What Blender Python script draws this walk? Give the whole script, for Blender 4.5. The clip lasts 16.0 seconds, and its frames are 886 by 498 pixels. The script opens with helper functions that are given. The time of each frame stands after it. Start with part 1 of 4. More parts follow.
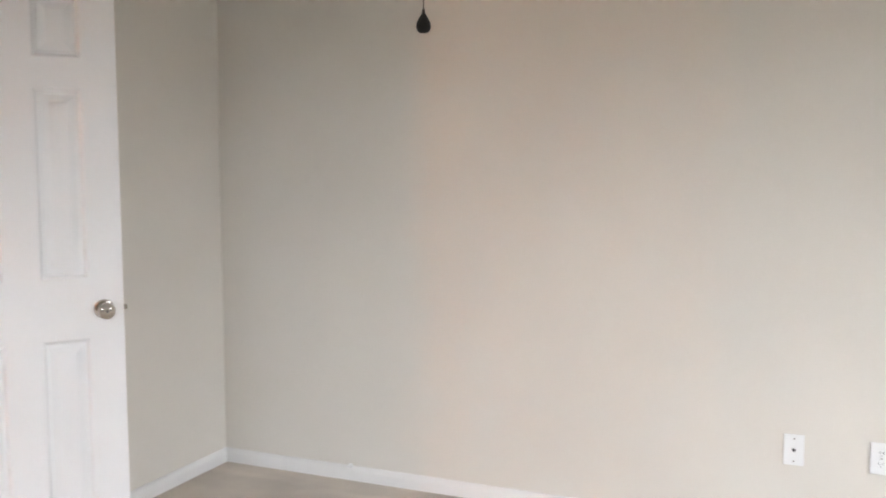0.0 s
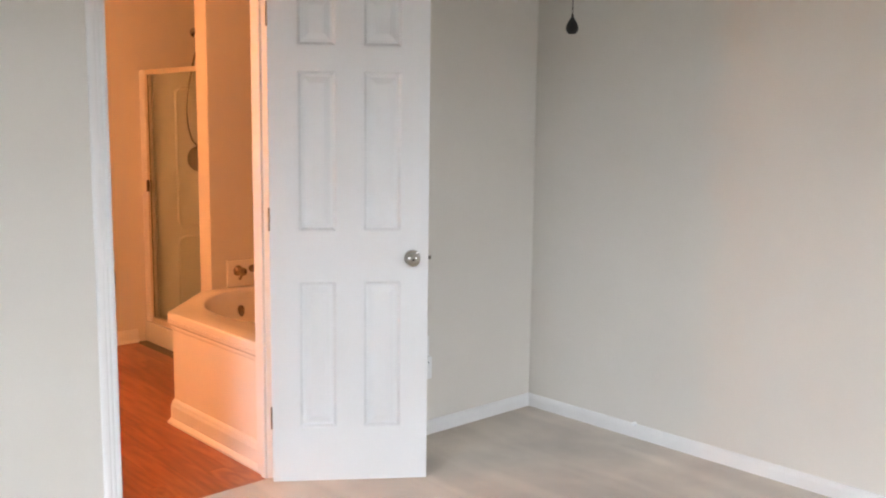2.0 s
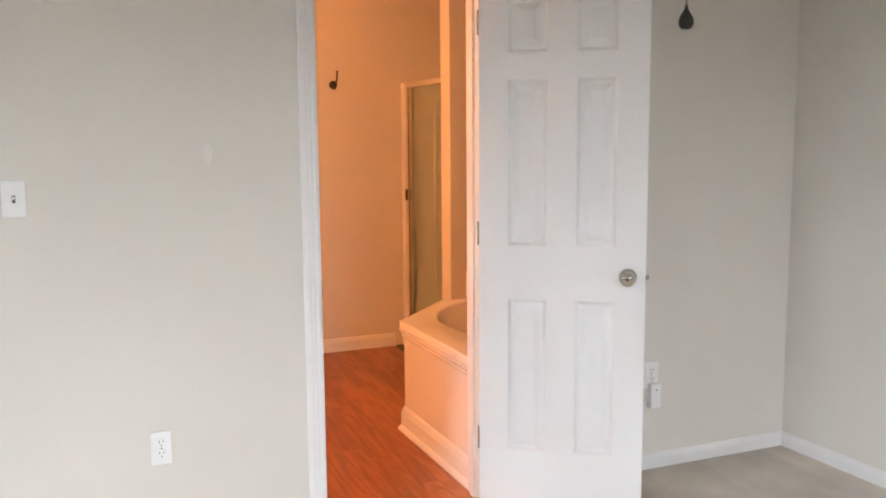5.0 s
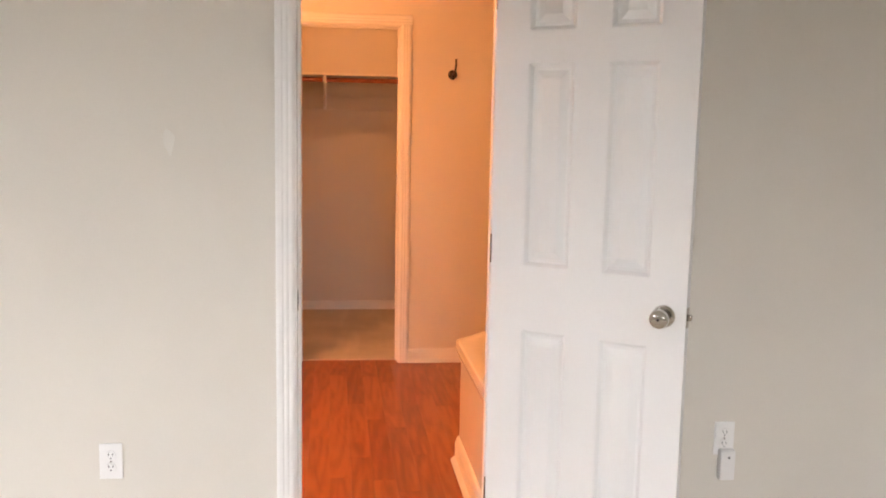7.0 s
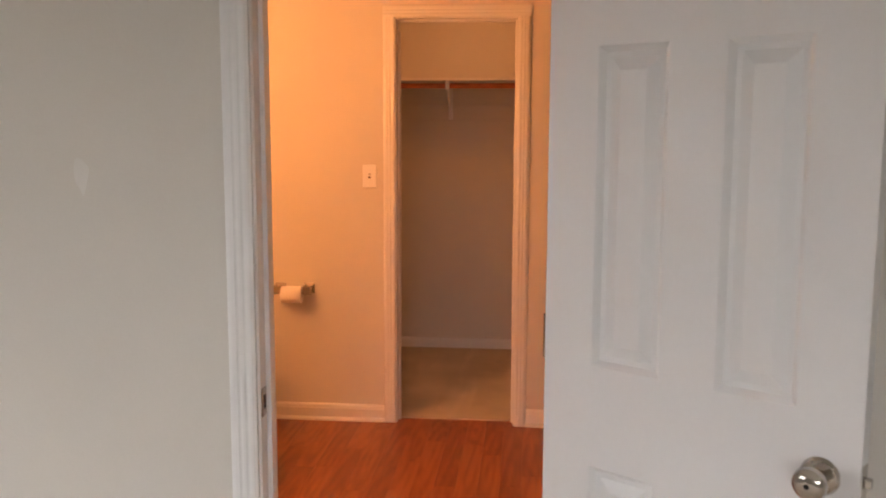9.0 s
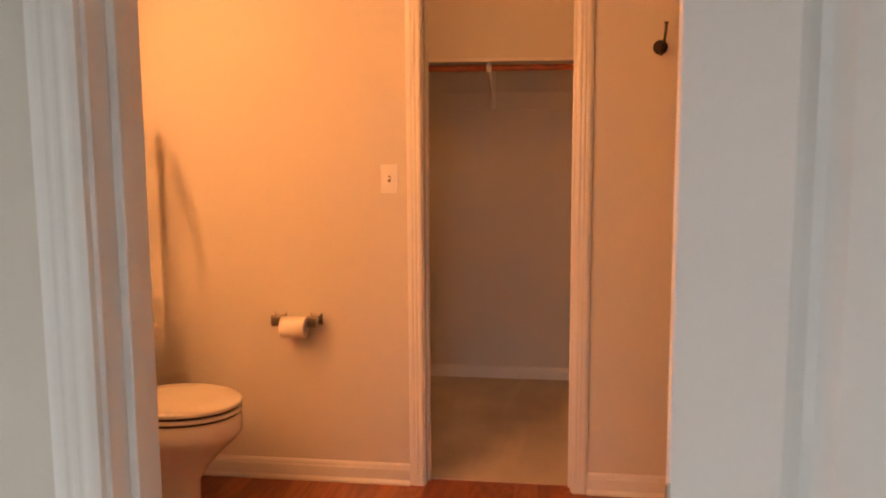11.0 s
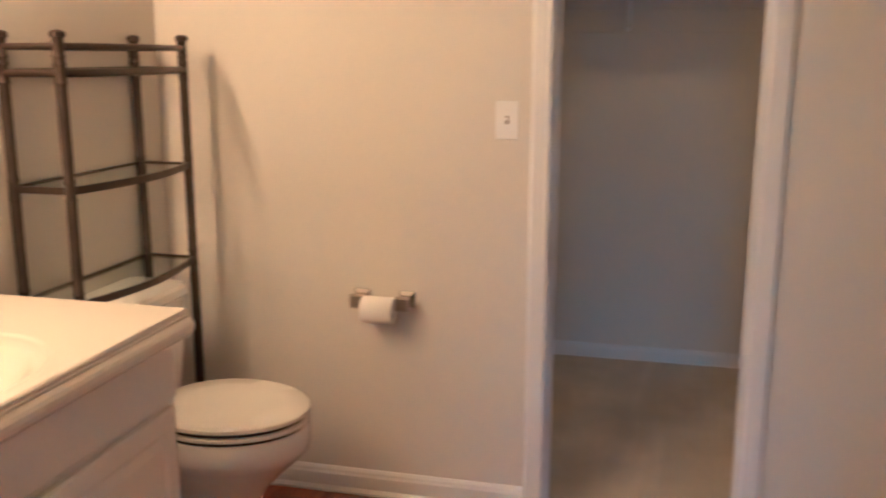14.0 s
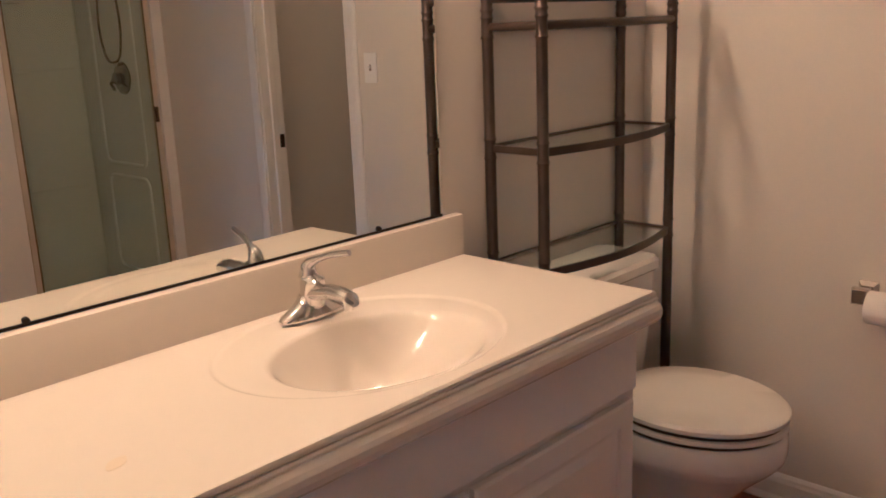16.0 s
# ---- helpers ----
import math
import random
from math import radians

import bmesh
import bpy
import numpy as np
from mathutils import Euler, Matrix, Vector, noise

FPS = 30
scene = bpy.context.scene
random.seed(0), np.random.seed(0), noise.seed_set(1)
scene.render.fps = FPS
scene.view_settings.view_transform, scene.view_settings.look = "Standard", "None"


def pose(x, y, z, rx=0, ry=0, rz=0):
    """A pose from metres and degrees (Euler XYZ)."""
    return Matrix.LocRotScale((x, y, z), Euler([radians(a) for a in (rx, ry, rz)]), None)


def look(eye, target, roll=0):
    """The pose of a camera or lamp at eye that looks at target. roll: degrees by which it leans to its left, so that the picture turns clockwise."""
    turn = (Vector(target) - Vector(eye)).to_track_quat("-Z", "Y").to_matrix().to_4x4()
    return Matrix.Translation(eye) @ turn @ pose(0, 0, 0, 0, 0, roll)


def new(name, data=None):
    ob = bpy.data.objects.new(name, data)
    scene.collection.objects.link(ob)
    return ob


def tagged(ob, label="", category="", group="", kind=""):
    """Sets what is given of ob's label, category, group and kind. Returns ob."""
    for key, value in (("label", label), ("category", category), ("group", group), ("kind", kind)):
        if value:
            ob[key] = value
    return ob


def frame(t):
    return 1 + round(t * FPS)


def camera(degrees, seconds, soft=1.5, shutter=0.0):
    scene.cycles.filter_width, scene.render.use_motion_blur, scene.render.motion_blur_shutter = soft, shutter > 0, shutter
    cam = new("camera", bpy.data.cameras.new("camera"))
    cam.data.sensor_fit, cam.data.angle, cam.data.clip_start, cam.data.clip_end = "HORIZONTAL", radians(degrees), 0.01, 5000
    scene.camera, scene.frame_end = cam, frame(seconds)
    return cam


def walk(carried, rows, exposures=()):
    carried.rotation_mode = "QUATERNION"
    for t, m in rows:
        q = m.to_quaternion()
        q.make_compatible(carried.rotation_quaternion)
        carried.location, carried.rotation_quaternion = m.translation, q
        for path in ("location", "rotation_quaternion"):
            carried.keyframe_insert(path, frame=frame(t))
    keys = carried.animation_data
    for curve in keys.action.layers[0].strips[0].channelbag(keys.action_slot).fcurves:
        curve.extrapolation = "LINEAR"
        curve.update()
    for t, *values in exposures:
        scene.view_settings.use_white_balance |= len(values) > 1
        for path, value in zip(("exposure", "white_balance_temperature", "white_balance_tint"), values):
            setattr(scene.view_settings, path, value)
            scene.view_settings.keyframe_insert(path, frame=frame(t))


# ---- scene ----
cam = camera(52.0, 16.0, soft=1.9, shutter=0.3)
PATH = [
    (0, (0.249, -0.350, 1.424), (-0.549, 1.473, 1.227), 0.1),
    (0.5, (0.396, -0.287, 1.428), (-0.637, 1.412, 1.209), 0.4),
    (1, (0.581, -0.279, 1.426), (-0.662, 1.271, 1.199), 0.4),
    (1.5, (0.663, -0.292, 1.438), (-0.715, 1.135, 1.185), 0.5),
    (2, (0.734, -0.371, 1.448), (-0.732, 0.963, 1.178), 0.7),
    (2.5, (0.784, -0.424, 1.47), (-0.755, 0.82, 1.186), 0.4),
    (3, (0.816, -0.456, 1.467), (-0.793, 0.699, 1.193), 0.2),
    (3.5, (0.826, -0.389, 1.473), (-0.852, 0.666, 1.201), -0.1),
    (4, (0.846, -0.306, 1.47), (-0.886, 0.658, 1.206), -0.3),
    (6.5, (0.594, 0.778, 1.466), (-1.349, 1.166, 1.194), 0.5),
    (7, (0.484, 0.997, 1.458), (-1.483, 1.237, 1.188), 1.1),
    (7.5, (0.184, 1.23, 1.44), (-1.795, 1.335, 1.172), 0.8),
    (8, (-0.024, 1.375, 1.488), (-2.003, 1.358, 1.201), 0.2),
    (8.5, (-0.293, 1.464, 1.455), (-2.272, 1.341, 1.195), 0.5),
    (9, (-0.491, 1.455, 1.491), (-2.465, 1.269, 1.232), 0.2),
    (9.5, (-0.696, 1.495, 1.487), (-2.662, 1.217, 1.246), -0.7),
    (12, (-1.865, 1.297, 1.476), (-3.824, 1.04, 1.167), 0.1),
    (12.5, (-2.003, 1.256, 1.484), (-3.965, 1.076, 1.142), 0.7),
    (13, (-2.082, 1.206, 1.474), (-4.046, 1.129, 1.102), 0.9),
    (13.5, (-2.169, 1.173, 1.477), (-4.124, 1.031, 1.078), 1.5),
    (14, (-2.282, 1.134, 1.450), (-4.18, 0.664, 1.035), 0.1),
    (14.5, (-2.473, 0.975, 1.392), (-4.202, 0.063, 0.972), -2.3),
    (15, (-2.513, 1.02, 1.431), (-4.017, -0.215, 0.968), -3.0),
    (15.5, (-2.523, 1.015, 1.434), (-3.91, -0.343, 0.954), -3.0),
    (16, (-2.545, 0.988, 1.426), (-3.941, -0.36, 0.94), -2.3),
]
# seconds, stops, kelvin, tint
EXPOSURES = [(0, -0.05, 6700, 13), (1.0, -0.1, 6450, 12), (2.0, -0.1, 6500, 12), (4.2, -0.1, 6650, 12), (6.5, -0.05, 7000, 15), (7.0, 0.0, 7200, 16), (8.0, -0.35, 7250, 16), (9.0, -0.7, 7300, 17), (9.7, -0.7, 7500, 18), (11.8, -0.68, 6350, 0),
             (12.5, -0.73, 4500, -19), (13.0, -0.63, 3650, -19), (14.0, -0.53, 3500, -20), (14.5, -0.80, 3400, -20), (15.0, -1.06, 3490, -17), (15.5, -1.12, 3390, -15), (16, -1.16, 3380, -14)]
DAY_E, DAY_S = 1250.0, 1150.0
BULB_G, BULB_B, BULB_W = 0.383, 0.128, 1350.0
LX, LZ = -3.30, 1.95
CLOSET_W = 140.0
walk(cam, [(t, look(eye, target, roll)) for t, eye, target, roll in PATH], EXPOSURES)

# ---------------------------------------------------------------- world and light
world = bpy.data.worlds.new("world")
scene.world = world
world.use_nodes = True
sky = world.node_tree.nodes.new("ShaderNodeTexSky")
sky.sky_type, sky.sun_disc = "NISHITA", False
sky.sun_elevation, sky.sun_rotation = radians(40), radians(250)
back = world.node_tree.nodes["Background"]
back.inputs["Strength"].default_value = 0.08
world.node_tree.links.new(sky.outputs[0], back.inputs["Color"])


def area_lamp(name, eye, target, sx, sy, watts, colour):
    data = bpy.data.lights.new(name, "AREA")
    data.shape, data.size, data.size_y, data.energy, data.color = "RECTANGLE", sx, sy, watts, colour
    ob = new(name, data)
    ob.matrix_world = look(eye, target)
    return ob


DAY = (0.85, 0.93, 1.04)
# the two stretches of open sky that the windows look up to, from the horizon on
area_lamp("sky_east", (4.6, 1.30, 3.10), (2.6, 1.30, 1.35), 4.6, 3.2, DAY_E, DAY)
area_lamp("sky_south", (-0.5, -4.1, 3.10), (-0.5, -2.1, 1.35), 4.6, 3.2, DAY_S, DAY)


# ---------------------------------------------------------------- materials
def material(name, colour, rough=0.5, metal=0.0, vary=0.08, scale=6.0, grain=120.0, bump=0.0, spec=0.5, coat=0.0, tint=None):
    m = bpy.data.materials.new(name)
    m.use_nodes = True
    nt = m.node_tree
    b = nt.nodes["Principled BSDF"]
    b.inputs["Metallic"].default_value = metal
    b.inputs["Specular IOR Level"].default_value = spec
    b.inputs["Coat Weight"].default_value = coat
    geo = nt.nodes.new("ShaderNodeNewGeometry")
    big = nt.nodes.new("ShaderNodeTexNoise")
    big.inputs["Scale"].default_value, big.inputs["Detail"].default_value = scale, 4
    fine = nt.nodes.new("ShaderNodeTexNoise")
    fine.inputs["Scale"].default_value, fine.inputs["Detail"].default_value = grain, 3
    for n in (big, fine):
        nt.links.new(geo.outputs["Position"], n.inputs["Vector"])
    add = nt.nodes.new("ShaderNodeMath")
    add.operation = "MULTIPLY_ADD"
    add.inputs[1].default_value = 0.35
    nt.links.new(fine.outputs["Fac"], add.inputs[0])
    nt.links.new(big.outputs["Fac"], add.inputs[2])
    ramp = nt.nodes.new("ShaderNodeValToRGB")
    ramp.color_ramp.elements[0].position, ramp.color_ramp.elements[1].position = 0.4, 0.95
    dark = tint or tuple(c * (1 - vary) for c in colour)
    ramp.color_ramp.elements[0].color = (*dark, 1)
    ramp.color_ramp.elements[1].color = (*[min(1, c * (1 + vary * 0.4)) for c in colour], 1)
    nt.links.new(add.outputs[0], ramp.inputs[0])
    nt.links.new(ramp.outputs[0], b.inputs["Base Color"])
    rr = nt.nodes.new("ShaderNodeMapRange")
    rr.inputs["To Min"].default_value, rr.inputs["To Max"].default_value = max(0.02, rough * 0.8), min(1, rough * 1.2)
    nt.links.new(big.outputs["Fac"], rr.inputs["Value"])
    nt.links.new(rr.outputs[0], b.inputs["Roughness"])
    if bump:
        bp = nt.nodes.new("ShaderNodeBump")
        bp.inputs["Strength"].default_value, bp.inputs["Distance"].default_value = bump, 0.002
        nt.links.new(fine.outputs["Fac"], bp.inputs["Height"])
        nt.links.new(bp.outputs[0], b.inputs["Normal"])
    return m


WALL = material("wall_paint", (0.67, 0.635, 0.575), 0.75, vary=0.05, scale=1.6, grain=140, bump=0.14, spec=0.25)
CEIL = material("ceiling_paint", (0.72, 0.71, 0.68), 0.9, vary=0.04, grain=180, bump=0.4, spec=0.2)
TRIM = material("trim_paint", (0.75, 0.74, 0.72), 0.38, vary=0.05, scale=5, grain=60, bump=0.06)
DOORP = material("door_paint", (0.69, 0.69, 0.682), 0.42, vary=0.04, scale=3, grain=90, bump=0.08)
GAP = material("shadow_gap", (0.12, 0.11, 0.10), 0.8)
NICKEL = material("satin_nickel", (0.52, 0.49, 0.45), 0.10, metal=1.0, vary=0.1, grain=300)
CHROME = material("chrome", (0.78, 0.78, 0.78), 0.07, metal=1.0, vary=0.04, grain=40)
ALUMINIUM = material("brushed_aluminium", (0.60, 0.54, 0.44), 0.45, metal=0.35, vary=0.12, grain=200)
BRONZE = material("dark_bronze", (0.055, 0.040, 0.032), 0.35, metal=0.5, vary=0.3, scale=14, grain=90)
BLACKM = material("dark_metal", (0.016, 0.013, 0.011), 0.5, vary=0.2, spec=0.15)
AGED = material("aged_nickel", (0.34, 0.27, 0.21), 0.2, metal=1.0, vary=0.25, scale=20, grain=90)
SEAL = material("brown_seal", (0.13, 0.08, 0.05), 0.6)
PLASTIC = material("white_plastic", (0.80, 0.80, 0.79), 0.35, vary=0.03)
SLOT = material("dark_slot", (0.03, 0.03, 0.03), 0.6)
CULTURED = material("cultured_marble", (0.75, 0.70, 0.62), 0.13, vary=0.02, scale=2.5, grain=25, spec=0.28)
ACRYLIC = material("tub_acrylic", (0.84, 0.80, 0.74), 0.18, vary=0.04, scale=2, grain=30, coat=0.3)
PORCELAIN = material("porcelain", (0.83, 0.80, 0.75), 0.10, vary=0.03, scale=3, grain=30, coat=0.4)
SEATP = material("toilet_seat_plastic", (0.80, 0.77, 0.71), 0.25, vary=0.03)
CABINET = material("cabinet_thermofoil", (0.80, 0.77, 0.73), 0.40, vary=0.05, scale=4, grain=70, bump=0.04)
FIBRE = material("shower_fibreglass", (0.76, 0.78, 0.74), 0.22, vary=0.05, scale=2, grain=40)
PAPER = material("tissue_paper", (0.86, 0.84, 0.81), 0.95, vary=0.04, grain=260, bump=0.3, spec=0.1)
ROD = material("closet_rod_wood", (0.58, 0.17, 0.08), 0.45, vary=0.35, scale=18, grain=90)
SHELFP = material("closet_shelf_paint", (0.74, 0.71, 0.66), 0.5, vary=0.05)


def carpet_material():
    m = material("carpet_pile", (0.55, 0.475, 0.385), 1.0, vary=0.3, scale=3.0, grain=420, bump=0.9, spec=0.05)
    nt = m.node_tree
    ramp = [n for n in nt.nodes if n.type == "VALTORGB"][0]
    geo = [n for n in nt.nodes if n.type == "NEW_GEOMETRY"][0]
    mp = nt.nodes.new("ShaderNodeMapping")
    mp.inputs["Rotation"].default_value = (0, 0, radians(28))
    mp.inputs["Scale"].default_value = (0.75, 4.2, 1)
    nt.links.new(geo.outputs["Position"], mp.inputs["Vector"])
    st = nt.nodes.new("ShaderNodeTexNoise")
    st.inputs["Scale"].default_value, st.inputs["Detail"].default_value, st.inputs["Distortion"].default_value = 1.3, 2, 0.6
    nt.links.new(mp.outputs[0], st.inputs["Vector"])
    r2 = nt.nodes.new("ShaderNodeValToRGB")
    r2.color_ramp.elements[0].position, r2.color_ramp.elements[1].position = 0.42, 0.6
    r2.color_ramp.elements[0].color, r2.color_ramp.elements[1].color = (0.92, 0.915, 0.91, 1), (1.06, 1.06, 1.06, 1)
    nt.links.new(st.outputs["Fac"], r2.inputs[0])
    mix = nt.nodes.new("ShaderNodeMix")
    mix.data_type, mix.blend_type = "RGBA", "MULTIPLY"
    mix.inputs["Factor"].default_value = 1.0
    nt.links.new(ramp.outputs[0], mix.inputs["A"])
    nt.links.new(r2.outputs[0], mix.inputs["B"])
    b = nt.nodes["Principled BSDF"]
    nt.links.new(mix.outputs["Result"], b.inputs["Base Color"])
    b.inputs["Sheen Weight"].default_value = 0.3
    return m


CARPET = carpet_material()


def plank_material():
    m = bpy.data.materials.new("cherry_laminate")
    m.use_nodes = True
    nt = m.node_tree
    b = nt.nodes["Principled BSDF"]
    tc = nt.nodes.new("ShaderNodeTexCoord")
    inf = nt.nodes.new("ShaderNodeObjectInfo")
    off = nt.nodes.new("ShaderNodeVectorMath")
    off.operation = "MULTIPLY_ADD"
    off.inputs[1].default_value = (37.0, 11.0, 5.0)
    nt.links.new(inf.outputs["Random"], off.inputs[0])
    nt.links.new(tc.outputs["Object"], off.inputs[2])
    mp = nt.nodes.new("ShaderNodeMapping")
    mp.inputs["Scale"].default_value = (1.3, 9, 1)
    nt.links.new(off.outputs[0], mp.inputs["Vector"])
    n1 = nt.nodes.new("ShaderNodeTexNoise")
    n1.inputs["Scale"].default_value, n1.inputs["Detail"].default_value, n1.inputs["Distortion"].default_value = 1.6, 6, 1.4
    nt.links.new(mp.outputs[0], n1.inputs["Vector"])
    # flame figure: long ellipses round a centre that differs from plank to plank
    mid = nt.nodes.new("ShaderNodeVectorMath")
    mid.operation = "MULTIPLY_ADD"
    mid.inputs[1].default_value = (1.3, 0.10, 0.0)
    half = nt.nodes.new("ShaderNodeVectorMath")
    half.operation = "ADD"
    half.inputs[1].default_value = (-0.65, -0.05, 0.0)
    nt.links.new(inf.outputs["Random"], mid.inputs[0])
    nt.links.new(tc.outputs["Object"], mid.inputs[2])
    nt.links.new(mid.outputs[0], half.inputs[0])
    squash = nt.nodes.new("ShaderNodeMapping")
    squash.inputs["Scale"].default_value = (1.3, 13.0, 0.0)
    nt.links.new(half.outputs[0], squash.inputs["Vector"])
    wave = nt.nodes.new("ShaderNodeTexWave")
    wave.wave_type, wave.rings_direction = "RINGS", "SPHERICAL"
    wave.inputs["Scale"].default_value, wave.inputs["Distortion"].default_value = 0.75, 2.2
    wave.inputs["Detail"].default_value, wave.inputs["Detail Scale"].default_value = 3, 1.6
    nt.links.new(squash.outputs[0], wave.inputs["Vector"])
    mixf = nt.nodes.new("ShaderNodeMath")
    mixf.operation = "MULTIPLY_ADD"
    mixf.inputs[1].default_value = 0.20
    nt.links.new(wave.outputs["Fac"], mixf.inputs[0])
    nt.links.new(n1.outputs["Fac"], mixf.inputs[2])
    add = nt.nodes.new("ShaderNodeMath")
    add.operation = "MULTIPLY_ADD"
    add.inputs[1].default_value = 0.38
    nt.links.new(inf.outputs["Random"], add.inputs[0])
    nt.links.new(mixf.outputs[0], add.inputs[2])
    ramp = nt.nodes.new("ShaderNodeValToRGB")
    e = ramp.color_ramp.elements
    e[0].position, e[0].color = 0.45, (0.17, 0.040, 0.016, 1)
    e[1].position, e[1].color = 1.05, (0.35, 0.115, 0.046, 1)
    k = e.new(0.72)
    k.color = (0.25, 0.066, 0.026, 1)
    nt.links.new(add.outputs[0], ramp.inputs[0])
    nt.links.new(ramp.outputs[0], b.inputs["Base Color"])
    b.inputs["Roughness"].default_value = 0.30
    bp = nt.nodes.new("ShaderNodeBump")
    bp.inputs["Strength"].default_value, bp.inputs["Distance"].default_value = 0.12, 0.001
    nt.links.new(n1.outputs["Fac"], bp.inputs["Height"])
    nt.links.new(bp.outputs[0], b.inputs["Normal"])
    return m


PLANK = plank_material()


def glass_material(name, colour, rough=0.02):
    m = bpy.data.materials.new(name)
    m.use_nodes = True
    nt = m.node_tree
    b = nt.nodes["Principled BSDF"]
    b.inputs["Base Color"].default_value = (*colour, 1)
    b.inputs["Transmission Weight"].default_value = 1.0
    b.inputs["Roughness"].default_value = rough
    b.inputs["IOR"].default_value = 1.45
    return m


GLASS = glass_material("shelf_glass", (0.86, 0.93, 0.90))
SHOWERGLASS = glass_material("shower_glass", (0.80, 0.85, 0.77))
WINDOWGLASS = glass_material("window_glass", (1, 1, 1))
MIRROR = bpy.data.materials.new("mirror_silver")
MIRROR.use_nodes = True
for key, value in (("Base Color", (0.86, 0.88, 0.84, 1)), ("Metallic", 1.0), ("Roughness", 0.0)):
    MIRROR.node_tree.nodes["Principled BSDF"].inputs[key].default_value = value
BULB = bpy.data.materials.new("frosted_bulb")
BULB.use_nodes = True
BULB.node_tree.nodes["Principled BSDF"].inputs["Emission Color"].default_value = (1.0, BULB_G, BULB_B, 1)
BULB.node_tree.nodes["Principled BSDF"].inputs["Emission Strength"].default_value = BULB_W

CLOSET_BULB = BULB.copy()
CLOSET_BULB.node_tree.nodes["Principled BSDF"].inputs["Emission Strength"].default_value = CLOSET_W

# ---------------------------------------------------------------- mesh helpers
ORIGIN = {}


def thing(name, base, label, category, group="", kind=""):
    ob = new(name)
    ob.location = base
    ob.empty_display_size = 0.1
    ORIGIN[ob] = Vector(base)
    return tagged(ob, label, category, group, kind)


def part(name, bm, mat, parent=None, label="", smooth=False, bevel=0.0, kind=""):
    """Links a bmesh, given in world coordinates, as one mesh object under its thing or part."""
    if bevel:
        bmesh.ops.bevel(bm, geom=bm.edges[:], offset=bevel, segments=2, profile=0.6, affect="EDGES", clamp_overlap=True)
    o = ORIGIN.get(parent, Vector((0, 0, 0)))
    bmesh.ops.translate(bm, verts=bm.verts, vec=-o)
    bmesh.ops.recalc_face_normals(bm, faces=bm.faces)
    me = bpy.data.meshes.new(name)
    bm.to_mesh(me)
    bm.free()
    me.materials.append(mat)
    if smooth:
        me.polygons.foreach_set("use_smooth", [True] * len(me.polygons))
        me.set_sharp_from_angle(angle=radians(38))
    ob = new(name, me)
    if parent:
        ob.parent = parent
        ORIGIN[ob] = o
    if label:
        ob["label"] = label
    if kind:
        ob["kind"] = kind
    return ob


def single(name, bm, mat, label, category, smooth=False, bevel=0.0, group="", kind=""):
    return tagged(part(name, bm, mat, None, "", smooth, bevel), label, category, group, kind)


def box(lo, hi, bm=None):
    bm = bm or bmesh.new()
    r = bmesh.ops.create_cube(bm, size=1)["verts"]
    c = [(a + b) / 2 for a, b in zip(lo, hi)]
    for v in r:
        v.co = Vector([c[i] + v.co[i] * abs(hi[i] - lo[i]) for i in range(3)])
    return bm


def boxes(*pairs):
    bm = bmesh.new()
    for lo, hi in pairs:
        box(lo, hi, bm)
    return bm


def rings(loops, bm=None, cap=(True, True), closed=True):
    """Skins a list of equal loops of points."""
    bm = bm or bmesh.new()
    rows = [[bm.verts.new(p) for p in loop] for loop in loops]
    n = len(rows[0])
    for a, b in zip(rows, rows[1:]):
        for i in range(n if closed else n - 1):
            j = (i + 1) % n
            bm.faces.new((a[i], a[j], b[j], b[i]))
    if cap[0]:
        bm.faces.new(rows[0][::-1])
    if cap[1]:
        bm.faces.new(rows[-1])
    return bm


def lathe(profile, at, axis=(0, 0, 1), n=24, bm=None):
    """profile: (radius, height) pairs along axis from at."""
    q = Vector((0, 0, 1)).rotation_difference(Vector(axis))
    loops = []
    for r, h in profile:
        loops.append([Vector(at) + q @ Vector((max(r, 1e-4) * math.cos(2 * math.pi * i / n), max(r, 1e-4) * math.sin(2 * math.pi * i / n), h)) for i in range(n)])
    return rings(loops, bm)


def rod(a, b, r, n=12, bm=None):
    a, b = Vector(a), Vector(b)
    return lathe([(r, 0), (r, (b - a).length)], a, (b - a).normalized(), n, bm)


def tube(points, r, n=10, bm=None, taper=None):
    pts = [Vector(p) for p in points]
    loops, up = [], Vector((0.31, 0.22, 0.92)).normalized()
    for i, p in enumerate(pts):
        d = (pts[min(i + 1, len(pts) - 1)] - pts[max(i - 1, 0)]).normalized()
        u = d.cross(up).normalized()
        w = d.cross(u).normalized()
        k = r if taper is None else r * taper[i]
        loops.append([p + k * (math.cos(2 * math.pi * j / n) * u + math.sin(2 * math.pi * j / n) * w) for j in range(n)])
    return rings(loops, bm)


def curve_points(ctrl, n=8):
    """A smooth line through control points."""
    c = [Vector(p) for p in ctrl]
    c = [c[0]] + c + [c[-1]]
    out = []
    for i in range(1, len(c) - 2):
        for k in range(n):
            t = k / n
            p0, p1, p2, p3 = c[i - 1:i + 3]
            out.append(0.5 * (2 * p1 + (p2 - p0) * t + (2 * p0 - 5 * p1 + 4 * p2 - p3) * t * t + (3 * p1 - p0 - 3 * p2 + p3) * t ** 3))
    return out + [c[-2]]


